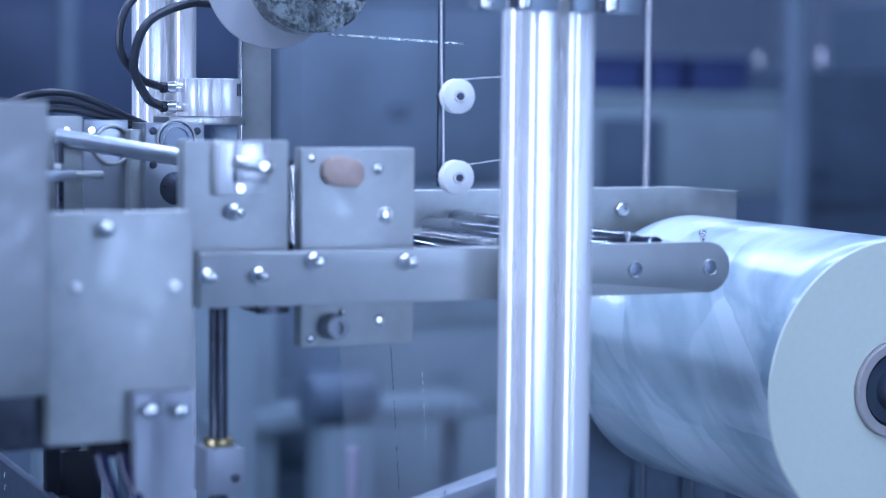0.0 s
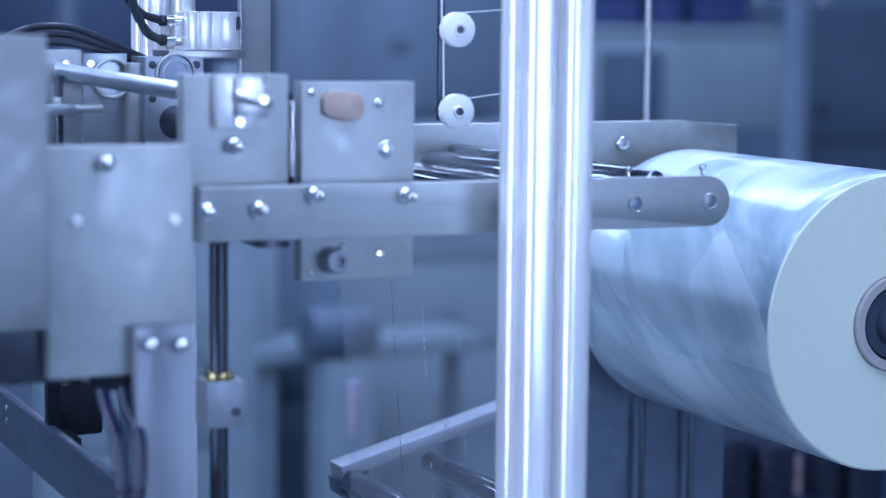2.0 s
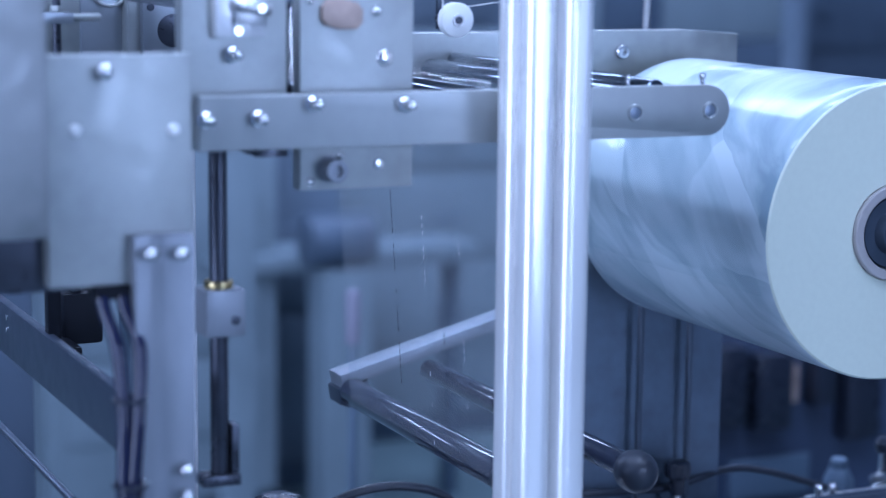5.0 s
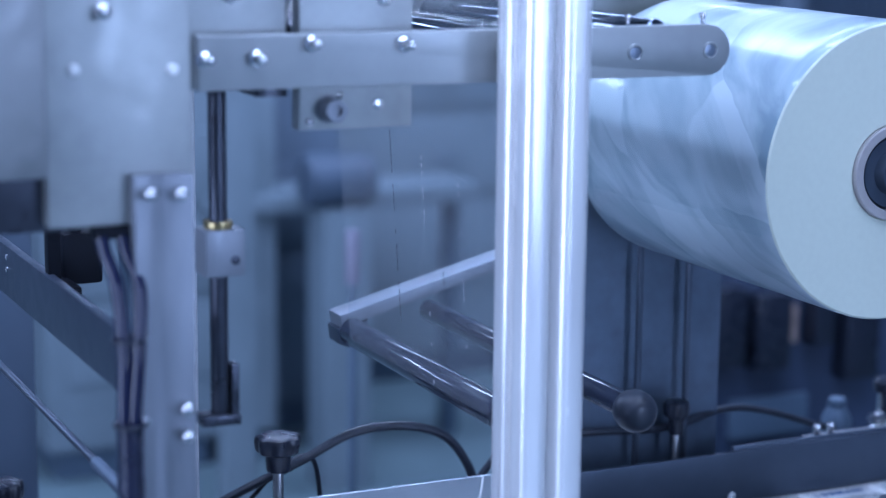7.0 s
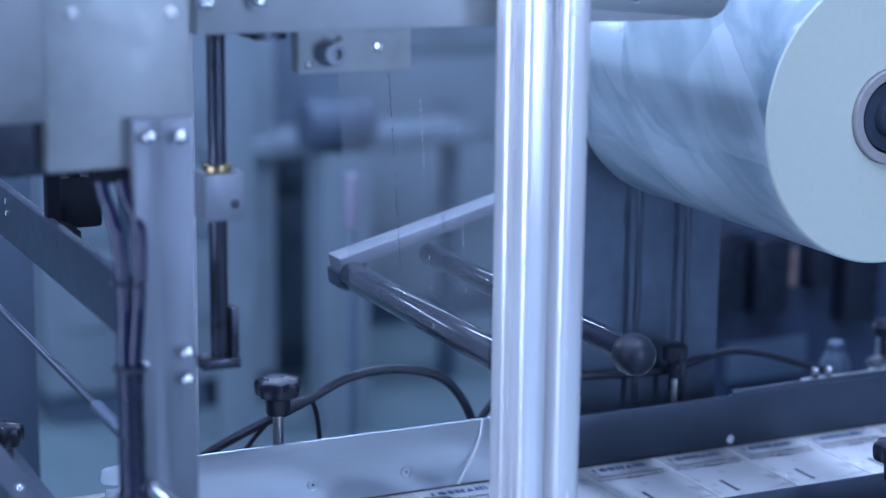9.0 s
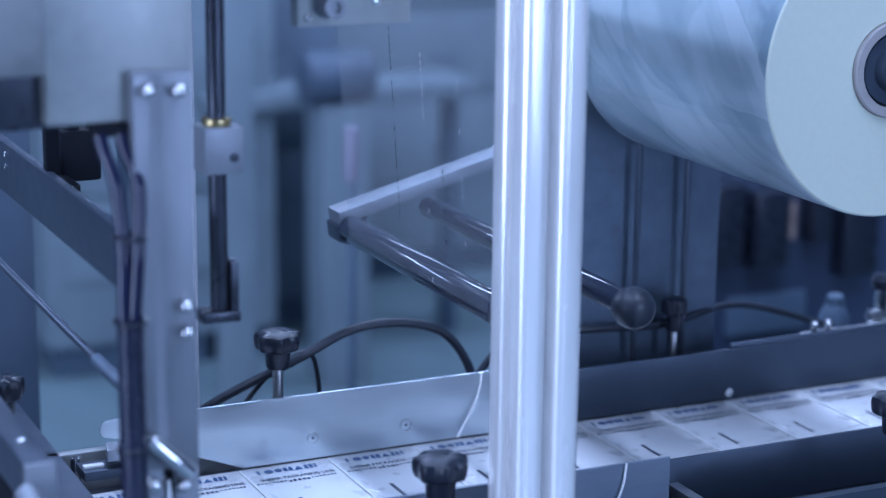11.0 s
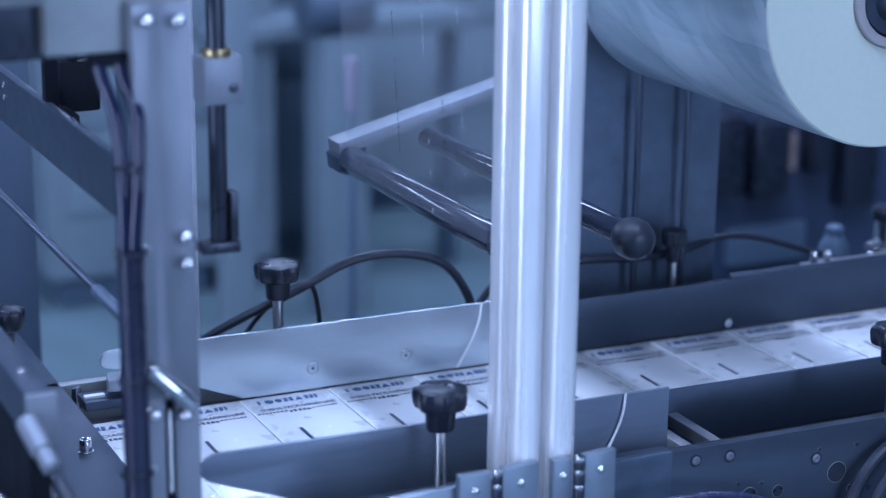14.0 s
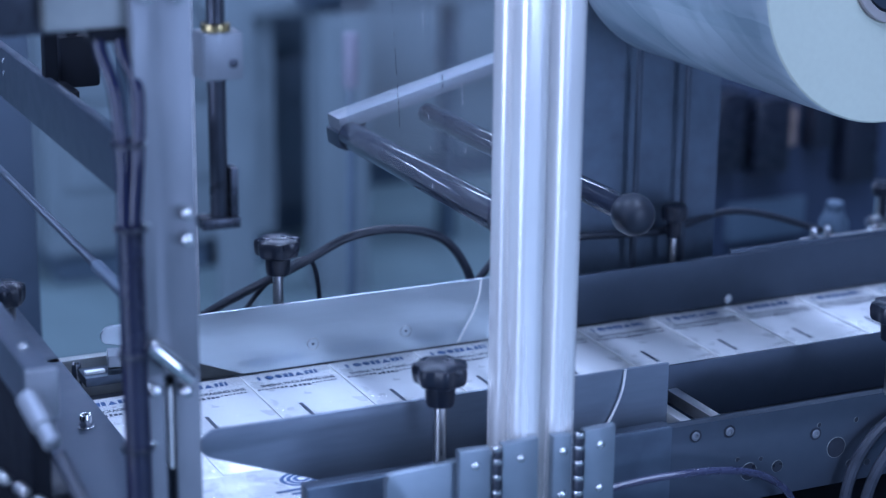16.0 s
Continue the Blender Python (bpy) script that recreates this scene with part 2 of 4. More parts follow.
def box(x0, x1, y0, y1, z0, z1, bevel=0.0008, bm=None):
    bm = bm or bmesh.new()
    g = bmesh.ops.create_cube(bm, size=1)
    vs = g["verts"]
    bmesh.ops.transform(bm, matrix=Matrix.Translation(((x0 + x1) / 2, (y0 + y1) / 2, (z0 + z1) / 2)) @ Matrix.Diagonal((abs(x1 - x0), abs(y1 - y0), abs(z1 - z0), 1)), verts=vs)
    if bevel:
        es = list({e for v in vs for e in v.link_edges})
        bmesh.ops.bevel(bm, geom=es, offset=min(bevel, 0.45 * min(abs(x1 - x0), abs(y1 - y0), abs(z1 - z0))), segments=2, affect="EDGES", profile=0.6)
    return bm


def axis(p0, p1):
    p0, p1 = Vector(p0), Vector(p1)
    return Matrix.Translation((p0 + p1) / 2) @ (p1 - p0).to_track_quat("Z", "Y").to_matrix().to_4x4(), (p1 - p0).length


def rod(p0, p1, r, seg=24, bevel=0.0006, bm=None, r2=None):
    bm = bm or bmesh.new()
    m, length = axis(p0, p1)
    g = bmesh.ops.create_cone(bm, cap_ends=True, segments=seg, radius1=r, radius2=r if r2 is None else r2, depth=length)
    vs = g["verts"]
    if bevel:
        es = [e for e in {e for v in vs for e in v.link_edges} if any(len(f.verts) > 4 for f in e.link_faces)]
        bv = bmesh.ops.bevel(bm, geom=es, offset=min(bevel, r * 0.4, length * 0.3), segments=2, affect="EDGES", profile=0.6)
        vs = [v for v in set(vs) | set(bv["verts"]) if v.is_valid]
    bmesh.ops.transform(bm, matrix=m, verts=vs)
    return bm


def lathe(profile, p0, p1, seg=48, bm=None):
    """A turned body: (distance along the axis from p0, radius) pairs; closed at both ends."""
    bm = bm or bmesh.new()
    p0, p1 = Vector(p0), Vector(p1)
    m = Matrix.Translation(p0) @ (p1 - p0).to_track_quat("Z", "Y").to_matrix().to_4x4()
    rings = []
    for d, r in profile:
        rings.append([bm.verts.new(m @ Vector((r * math.cos(2 * math.pi * i / seg), r * math.sin(2 * math.pi * i / seg), d))) for i in range(seg)])
    for a, b in zip(rings, rings[1:]):
        for i in range(seg):
            bm.faces.new((a[i], a[(i + 1) % seg], b[(i + 1) % seg], b[i]))
    bm.faces.new(rings[0][::-1]), bm.faces.new(rings[-1])
    return bm


def ring(p0, p1, r_out, r_in, seg=48, bevel=0.0006):
    """A flat ring or short pipe along p0 to p1."""
    length = (Vector(p1) - Vector(p0)).length
    b = bevel
    bm = bmesh.new()
    p0, p1 = Vector(p0), Vector(p1)
    m = Matrix.Translation(p0) @ (p1 - p0).to_track_quat("Z", "Y").to_matrix().to_4x4()
    prof = [(0, r_in + b), (0, r_out - b), (b, r_out), (length - b, r_out), (length, r_out - b), (length, r_in + b), (length - b, r_in), (b, r_in)]
    rings = [[bm.verts.new(m @ Vector((r * math.cos(2 * math.pi * i / seg), r * math.sin(2 * math.pi * i / seg), d))) for i in range(seg)] for d, r in prof]
    for a, c in zip(rings, rings[1:] + rings[:1]):
        for i in range(seg):
            bm.faces.new((a[i], a[(i + 1) % seg], c[(i + 1) % seg], c[i]))
    return bm


def prism(outline, ax, d0, d1, bevel=0.0008):
    """An outline in the plane across axis ax (x: y,z; y: x,z; z: x,y), from d0 to d1."""
    bm = bmesh.new()

    def put(a, b, d):
        return {"x": (d, a, b), "y": (a, d, b), "z": (a, b, d)}[ax]
    lo = [bm.verts.new(put(a, b, d0)) for a, b in outline]
    hi = [bm.verts.new(put(a, b, d1)) for a, b in outline]
    f0, f1 = bm.faces.new(lo), bm.faces.new(hi[::-1])
    k = len(lo)
    for i in range(k):
        bm.faces.new((lo[i], lo[(i + 1) % k], hi[(i + 1) % k], hi[i]))
    if bevel:
        es = list(f0.edges) + list(f1.edges)
        bmesh.ops.bevel(bm, geom=es, offset=bevel, segments=2, affect="EDGES", profile=0.6)
    return bm


def arc(cx, cz, r, a0, a1, k=10):
    return [(cx + r * math.cos(radians(a0 + (a1 - a0) * i / k)), cz + r * math.sin(radians(a0 + (a1 - a0) * i / k))) for i in range(k + 1)]


def spline(points, k=10):
    """A smooth line through the points."""
    ps = [Vector(p) for p in points]
    ps = [2 * ps[0] - ps[1], *ps, 2 * ps[-1] - ps[-2]]
    out = []
    for i in range(1, len(ps) - 2):
        a, b, c, d = ps[i - 1:i + 3]
        for j in range(k):
            t = j / k
            out.append(0.5 * (2 * b + (c - a) * t + (2 * a - 5 * b + 4 * c - d) * t * t + (3 * b - a - 3 * c + d) * t ** 3))
    return out + [ps[-2]]


def hose(points, r, seg=10, k=10):
    line = spline(points, k)
    bm, rings = bmesh.new(), []
    side = None
    for i, p in enumerate(line):
        way = (line[min(i + 1, len(line) - 1)] - line[max(i - 1, 0)]).normalized()
        side = (side - side.dot(way) * way).normalized() if side is not None else way.orthogonal().normalized()
        up = way.cross(side)
        rings.append([bm.verts.new(p + r * (math.cos(2 * math.pi * j / seg) * side + math.sin(2 * math.pi * j / seg) * up)) for j in range(seg)])
    for a, b in zip(rings, rings[1:]):
        for j in range(seg):
            bm.faces.new((a[j], a[(j + 1) % seg], b[(j + 1) % seg], b[j]))
    bm.faces.new(rings[0][::-1]), bm.faces.new(rings[-1])
    return bm


def cap_screw(parent, p, way=(0, -1, 0), r=0.0042, h=0.004, mat=None, name="screw"):
    """A socket-head screw standing on the surface at p."""
    p, way = Vector(p), Vector(way).normalized()
    bm = bmesh.new()
    m = Matrix.Translation(p) @ way.to_track_quat("Z", "Y").to_matrix().to_4x4()
    seg = 18
    prof = [(0, r), (h * 0.8, r), (h, r * 0.86), (h, r * 0.52), (h * 0.45, r * 0.46)]
    rings = [[bm.verts.new(m @ Vector((q * math.cos(2 * math.pi * i / seg), q * math.sin(2 * math.pi * i / seg), d))) for i in range(seg)] for d, q in prof]
    for a, b in zip(rings, rings[1:]):
        for i in range(seg):
            bm.faces.new((a[i], a[(i + 1) % seg], b[(i + 1) % seg], b[i]))
    bm.faces.new(rings[-1]), bm.faces.new(rings[0][::-1])
    return part(name, bm, mat or SCREW, parent)


def stud(parent, p, length=0.018, r=0.0034, nut=True):
    """A threaded stud with a bright nut, standing out towards -y."""
    x, y, z = p
    if nut:
        part("nut", rod((x, y, z), (x, y - 0.0045, z), r * 1.75, 6, 0.0006), SCREW, parent, "bright steel nut")
    dome = [(length - r * 0.6 + r * 0.6 * math.sin(radians(a)), max(r * math.cos(radians(a)), 0.0002)) for a in range(0, 91, 18)]
    return part("screw", lathe([(0, r), *dome], (x, y, z), (x, y - length, z), 18), SCREW, parent, "bright steel screw")


def round_screw(parent, p, way=(0, -1, 0), r=0.0045, h=0.0032):
    """A dome-headed screw."""
    w = Vector(way).normalized()
    prof = [(-0.0004, r)] + [(h * math.sin(radians(a)), max(r * math.cos(radians(a)), 0.0001)) for a in range(0, 91, 15)]
    return part("screw", lathe(prof, p, Vector(p) + w, 18), SCREW, parent)


def star_knob(name_at, r, label, group="", stem=0.06):
    """A lobed black clamping knob with its top at z = 0, on a steel stem."""
    x, y, z = name_at
    t = thing("clamping_knob", label, "knob", group, at=(x, y, z - stem - 0.03))
    h = stem + 0.03
    bm, rings, seg = bmesh.new(), [], 70
    for zz, k in ((h - 0.017, 0.80), (h - 0.0155, 0.92), (h - 0.013, 0.97), (h - 0.006, 1.0), (h - 0.0025, 0.95), (h - 0.0008, 0.75), (h, 0.35)):
        ringv = []
        for i in range(seg):
            a = 2 * math.pi * i / seg
            q = r * k * (1 + 0.075 * math.cos(7 * a) * min(1, k))
            ringv.append(bm.verts.new((q * math.cos(a), q * math.sin(a), zz)))
        rings.append(ringv)
    for a, b in zip(rings, rings[1:]):
        for i in range(seg):
            bm.faces.new((a[i], a[(i + 1) % seg], b[(i + 1) % seg], b[i]))
    bm.faces.new(rings[0][::-1]), bm.faces.new(rings[-1])
    part("grip", bm, BLACK, t)
    part("boss", lathe([(0, r * 0.50), (0.002, r * 0.54), (0.0165, r * 0.58)], (0, 0, h - 0.033), (0, 0, h), 32), BLACK, t)
    part("stem", rod((0, 0, 0), (0, 0, h - 0.032), r * 0.24), STEEL, t, "plain round steel stem")
    return t


# ---------------------------------------------------------------- the hall
def slab(name, b, mat, label, category):
    return tagged(part(name, b, mat), label, category, kind="structure")


slab("floor", box(-5, 7, -5, 10, -0.2, 0, 0), FLOOR_M, "grey-green epoxy floor of a factory hall", "floor")
slab("ceiling", box(-5, 7, -5, 10, 4.0, 4.2, 0), CEIL_M, "pale panelled ceiling of a factory hall", "ceiling")
slab("wall_north", box(-5, 7, 10, 10.2, 0, 4, 0), WALL_M, "blue-grey painted wall behind the machine", "wall")
slab("wall_south", box(-5, 7, -5.2, -5, 0, 4, 0), WALL_M, "blue-grey painted wall", "wall")
slab("wall_east", box(7, 7.2, -5.2, 10.2, 0, 4, 0), WALL_M, "blue-grey painted wall", "wall")
slab("wall_west", box(-5.2, -5, -5.2, 10.2, 0, 4, 0), WALL_M, "blue-grey painted wall", "wall")

# ---------------------------------------------------------------- machine base
base = thing("machine_bench", "grey enamelled steel machine bench standing on the floor", "machine bench")
part("body", box(-0.75, 1.25, 0.03, 0.62, 0.06, 0.80, 0.01), CABINET, base)
part("top_plate", box(-0.78, 1.28, -0.10, 0.65, 0.80, 0.83, 0.003), GUARD, base)
for x in (-0.7, 1.2):
    for y in (0.07, 0.58):
        part("foot", rod((x, y, 0), (x, y, 0.06), 0.03), RUBBER, base)

# back plate that carries the rolls
back = thing("back_plate", "dark steel back plate behind the film roll", "machine plate")
part("plate", box(0.30, 0.466, 0.36, 0.372, 0.83, 1.372, 0.002), BACKSTEEL, back)
part("top_bar", prism([(0.02, 1.372), (0.466, 1.372), (0.466, 1.412), (0.41, 1.416), (0.02, 1.416)], "y", 0.352, 0.372), PLATE, back, "grey bar with a bolt")
cap_screw(back, (0.341, 0.352, 1.397), r=0.0065, h=0.006)
cap_screw(back, (0.12, 0.352, 1.395), r=0.0065, h=0.006)
for x in (0.366, 0.419):
    part("guide_rod", rod((x, 0.345, 0.84), (x, 0.345, 1.36), 0.003), GUARD, back)

# ---------------------------------------------------------------- conveyor
conveyor = thing("conveyor", "steel conveyor bed with drilled side plates", "conveyor")
part("belt", box(-0.20, 1.1, 0.012, 0.36, 0.876, 0.897, 0.002), RUBBER, conveyor, "dark conveyor belt")
front = part("side_plate", prism([(-0.10, 0.868), (1.1, 0.868), (1.1, 0.939), (0.204, 0.940), (0.197, 0.944), (-0.10, 0.944)], "y", 0.0, 0.010), GUARD, conveyor, "grey drilled steel side plate")
part("side_plate", box(-0.20, 1.1, 0.362, 0.372, 0.868, 0.93), PLATE, conveyor)
for x in (0.0, 0.5, 0.95):
    part("support", box(x, x + 0.04, 0.10, 0.30, 0.83, 0.876), CABINET, conveyor)
for x in (0.230, 0.257):
    part("crossbar", box(x - 0.0075, x + 0.0025, 0.010, 0.0895, 0.925, 0.935), STEEL, conveyor)
part("front_plate", box(-0.10, 0.1985, -0.004, -0.0001, 0.868, 0.9435, 0.0012), BACKSTEEL, conveyor, "grey steel front plate")
for x, z in ((0.222, 0.931), (0.253, 0.930), (0.335, 0.915), (0.43, 0.905)):
    part("screw_recess", rod((x, -0.0003, z), (x, 0.002, z), 0.0054, 24, 0), DARK, front, "dark screw recess")
    cap_screw(front, (x, 0, z), r=0.0036, h=0.0012, mat=UPRIGHT)
for x, z, r in ((0.273, 0.893, 0.0075), (0.300, 0.893, 0.0052), (0.356, 0.900, 0.009), (0.181, 0.903, 0.002), (0.262, 0.905, 0.002),
                (0.284, 0.902, 0.002), (0.338, 0.922, 0.002), (0.374, 0.921, 0.0022), (0.388, 0.882, 0.003), (0.37, 0.884, 0.003)):
    part("hole", ring((x, -0.0003, z), (x, 0.002, z), r, r * 0.95, 24, 0.0001), PLATE, front, "rim of a drilled hole")
    part("hole", rod((x, -0.0003, z), (x, 0.002, z), r * 0.955, 24, 0), DARK, front, "dark drilled hole")

# guides on both sides of the belt
def guide(label, outline, y0, y1, mat=STAINLESS):
    g = thing("guide_rail", label, "guide rail", "guides beside the belt")
    part("plate", prism(outline, "y", y0, y1, 0.0005), mat, g)
    part("stay", box(outline[1][0] - 0.03, outline[1][0] - 0.018, y1, y1 + 0.012, 0.90, 0.925, 0.001), STEEL, g, "small steel stay")
    return g


far = guide("bright steel guide plate with a rounded end", [(-0.037, 0.9152), (0.232, 0.9152), (0.232, 0.9735), (-0.145, 0.9735), *arc(-0.152, 0.9655, 0.008, 90, 235, 8), (-0.140, 0.956)], 0.310, 0.313)
for x in (0.027, 0.115):
    part("screw", ring((x, 0.3094, 0.934), (x, 0.3108, 0.934), 0.0054, 0.0049, 28, 0.0002), STEEL, far, "flush countersunk screw rim")
    part("screw", rod((x, 0.3096, 0.934), (x, 0.3108, 0.934), 0.0046, 24, 0.0002), STAINLESS, far, "flush countersunk screw")
    part("screw", rod((x, 0.3094, 0.934), (x, 0.3108, 0.934), 0.0013, 6, 0), GUARD, far, "hexagon socket")
near = guide("dark reflecting steel guide plate with a rounded slanting end", [(-0.018, 0.912), (0.20, 0.912), (0.213, 0.925), (0.213, 0.983), (-0.155, 0.986), *arc(-0.157, 0.975, 0.010, 90, 250, 8)], 0.028, 0.031, NEARPLATE)
guard = guide("dark steel guard plate along the belt", [(0.2325, 0.9152), (1.05, 0.9152), (1.05, 0.9645), (0.2325, 0.9645)], 0.310, 0.313, DARKGUARD)
part("plate", box(0.455, 1.04, 0.3135, 0.3165, 0.9155, 0.9685), DARKGUARD, guard)
cap_screw(guard, (0.452, 0.310, 0.9215), r=0.0045, h=0.002)
for x in (0.556, 0.572):
    cap_screw(guard, (x, 0.322, 0.9655), (0, 0, 1), r=0.004, h=0.012)
part("nut_bar", box(0.545, 0.66, 0.3165, 0.330, 0.958, 0.9655, 0.001), STEEL, guard)
inner = guide("dark steel guard plate on the near side of the belt", [(0.216, 0.905), (1.05, 0.905), (1.05, 0.9545), (0.216, 0.9545)], 0.090, 0.093, DARKGUARD)

star_knob((0.004, 0.000, 1.0235), 0.0195, "black lobed clamping knob on a steel stem", "guide clamping knobs", 0.075)
star_knob((0.007, 0.341, 1.0245), 0.0195, "black lobed clamping knob on a steel stem", "guide clamping knobs", 0.085)
star_knob((0.404, 0.335, 1.0145), 0.012, "small black clamping knob on a steel stem", "guide clamping knobs", 0.06)
star_knob((-0.262, 0.200, 1.057), 0.016, "black clamping knob on a steel stem", "guide clamping knobs", 0.097)
star_knob((0.405, 0.000, 1.018), 0.0195, "black lobed clamping knob on a steel stem", "guide clamping knobs", 0.05)

# thin curved edge strips of film at both guides
for y, x, dz in ((0.308, 0.188, 0.0), (0.0265, 0.173, 0.0105)):
    s = thing("edge_strip", "thin pale curved plastic strip against the guide plate", "strip", "edge strips")
    part("strip", hose([(x, y, 0.9735 + dz), (x - 0.003, y - 0.001, 0.957 + dz), (x - 0.010, y - 0.001, 0.940 + dz), (x - 0.024, y - 0.002, 0.917 + dz)], 0.0011, 6), WHITE, s)

# cross plate at the end of the belt
cross = thing("cross_plate", "grey steel cross plate with hexagon screws", "machine plate")
part("plate", box(-0.240, -0.181, -0.02, 0.62, 0.905, 0.930, 0.001), DARKGUARD, cross)
part("knob_bar", box(-0.278, -0.2402, 0.186, 0.214, 0.907, 0.930, 0.001), DARKGUARD, cross)
for x, y in ((-0.205, 0.345), (-0.202, 0.207), (-0.222, 0.470)):
    part("washer", rod((x, y, 0.930), (x, y, 0.9312), 0.0066, 24, 0.0003), SCREW, cross)
    cap_screw(cross, (x, y, 0.9312), (0, 0, 1), r=0.0050, h=0.0095)
low = thing("set_screw", "small steel socket screw standing on the bench", "screw")
cap_screw(low, (-0.1715, 0.350, 0.83), (0, 0, 1), r=0.0046, h=0.101)
clamp = thing("guide_clamp", "steel clamp with screws beside the belt", "clamp")
part("bar", box(-0.172, -0.09, 0.318, 0.345, 0.920, 0.928), GUARD, clamp)
part("nut", rod((-0.150, 0.330, 0.9385), (-0.139, 0.328, 0.9385), 0.0095, 6, 0.001), DULLALU, clamp, "steel hexagon nut")
part("washer", rod((-0.139, 0.328, 0.9385), (-0.136, 0.3275, 0.9385), 0.0105, 28, 0.0006), STEEL, clamp)
part("strip", box(-0.170, -0.153, 0.326, 0.332, 0.928, 0.9305, 0.0005), WHITE, clamp, "narrow white strip")
part("pin", rod((-0.136, 0.3275, 0.9385), (-0.100, 0.320, 0.9385), 0.0045), STEEL, clamp)

# ---------------------------------------------------------------- cartons
def lettering(text, size, place, mat, parent, width=None):
    """Flat letters on a carton, from the built-in font."""
    cu = bpy.data.curves.new("lettering", "FONT")
    cu.body, cu.size, cu.align_x, cu.offset = text, size, "LEFT", 0.00022
    tmp = bpy.data.objects.new("lettering", cu)
    scene.collection.objects.link(tmp)
    me = bpy.data.meshes.new_from_object(tmp.evaluated_get(bpy.context.evaluated_depsgraph_get()))
    bpy.data.objects.remove(tmp)
    me.name = "lettering"
    me.materials.clear()
    me.materials.append(mat)
    if width:
        xs = [v.co.x for v in me.vertices]
        k = width / (max(xs) - min(xs))
        for v in me.vertices:
            v.co.x *= k
    ob = new("lettering", me)
    ob.parent, ob.location = parent, place
    return ob


def carton():
    c = thing("carton", "white film-wrapped carton with blue and dark print lying on the belt", "carton", "cartons on the belt")
    w, l, h = 0.0808, 0.200, 0.017
    body = part("box", box(0, w, 0, l, 0, h, 0.0011), CARD, c)
    part("wrap", box(-0.0002, w + 0.0002, -0.0006, l + 0.0004, 0.0002, h + 0.0009, 0.0015), WRAP, c, "clear shrink film").visible_shadow = False
    z = h + 0.0002
    # plain blue blocks in place of the maker's mark
    bm = bmesh.new()
    x = 0.0115
    for wd, form in ((0.0056, "slant"), (0.0080, "disc"), (0.0060, "disc"), (0.0085, "bars"), (0.0080, "wedge"), (0.0078, "bars"), (0.0056, "slant")):
        y0, y1 = 0.1815, 0.1905
        if form == "disc":
            flat = [(x + wd / 2 + wd / 2 * a, (y0 + y1) / 2 + 0.0045 * q) for a, q in arc(0, 0, 1, 0, 345, 23)]
        elif form == "wedge":
            flat = [(x, y0), (x + wd, y0), (x + wd * 0.6, y1)]
        else:
            flat = [(x, y0), (x + wd * 0.42, y0), (x + wd * 0.55, y1), (x + wd * 0.13, y1)]
        bm.faces.new([bm.verts.new((a, q, z + 0.0002)) for a, q in flat])
        if form == "bars":
            bm.faces.new([bm.verts.new((a + wd * 0.56, q, z + 0.0002)) for a, q in flat])
        x += wd + 0.0013
    part("mark", bm, BLUE, body, "row of plain blue shapes")
    # white tube paints the highlight along the film seam
    part("seam_highlight", hose([(w + 0.0002, 0.004, h + 0.0004), (w - 0.0003, 0.06, h + 0.0010), (w + 0.0004, 0.13, h + 0.0007), (w, l - 0.004, h + 0.0006)], 0.0008, 6, 6), WHITE, body, "film seam drawn white for its highlight")
    lettering("SHISHA PACKAGING LINE", 0.0075, (0.0085, 0.1655, z + 0.0002), INK, body, 0.067)
    # a row of small unreadable characters
    bm = bmesh.new()
    x = 0.003
    while x < 0.075:
        mid = 0.028 < x < 0.05
        wd = random.uniform(0.0014, 0.0034) if mid else random.uniform(0.0012, 0.0026)
        hh = random.uniform(0.0030, 0.0050) if mid else random.uniform(0.0016, 0.0028)
        y = 0.1565 if mid else 0.1590
        box(x, x + wd, y, y + hh, z, z + 0.0002, 0, bm)
        x += wd + random.uniform(0.0010, 0.0019)
    part("print_bar", bm, INK, body)
    part("print_bar", box(0.0238, 0.0270, 0.089, 0.1195, z, z + 0.0002, 0), INK, body, "dark registration stripe")
    return c


first = carton()
PITCH = 0.0812
first.matrix_basis = pose(-0.0415 - PITCH, 0.1092, 0.8972)
for k in range(0, 12):
    copy_thing(first, pose(-0.0415 + PITCH * k + random.uniform(-0.0002, 0.0002), 0.1092, 0.8972, 0, 0, random.uniform(-0.12, 0.12)))
copy_thing(first, pose(-0.0415 - 2 * PITCH - 0.0005, 0.1030, 0.8972, 0, 0, 1.0))
card = thing("leaflet", "white printed leaflet with a blue ring mark under loose film", "leaflet")
part("sheet", box(-0.160, -0.028, 0.036, 0.106, 0.8972, 0.9155, 0.001), CARD, card)
bm = bmesh.new()
for k in range(3):
    r0, r1 = 0.017 - 0.0050 * k, 0.0138 - 0.0050 * k
    vs0 = [bm.verts.new((-0.073 + r0 * a, 0.078 + 0.8 * r0 * q, 0.9158)) for a, q in arc(0, 0, 1, 15, 335, 24)]
    vs1 = [bm.verts.new((-0.073 + r1 * a, 0.078 + 0.8 * r1 * q, 0.9158)) for a, q in arc(0, 0, 1, 15, 335, 24)]
    for i in range(24):
        bm.faces.new((vs0[i], vs0[i + 1], vs1[i + 1], vs1[i]))
for x0, x1, y in ((-0.10, -0.055, 0.058), (-0.050, -0.035, 0.066), (-0.09, -0.065, 0.051)):
    box(x0, x1, y, y + 0.0035, 0.9157, 0.9159, 0, bm)
part("mark", bm, BLUE, card, "blue ring mark")
waste = thing("film_waste", "crumpled clear shrink film at the end of the cartons", "film")
bm = bmesh.new()
bmesh.ops.create_grid(bm, x_segments=26, y_segments=26, size=0.5)
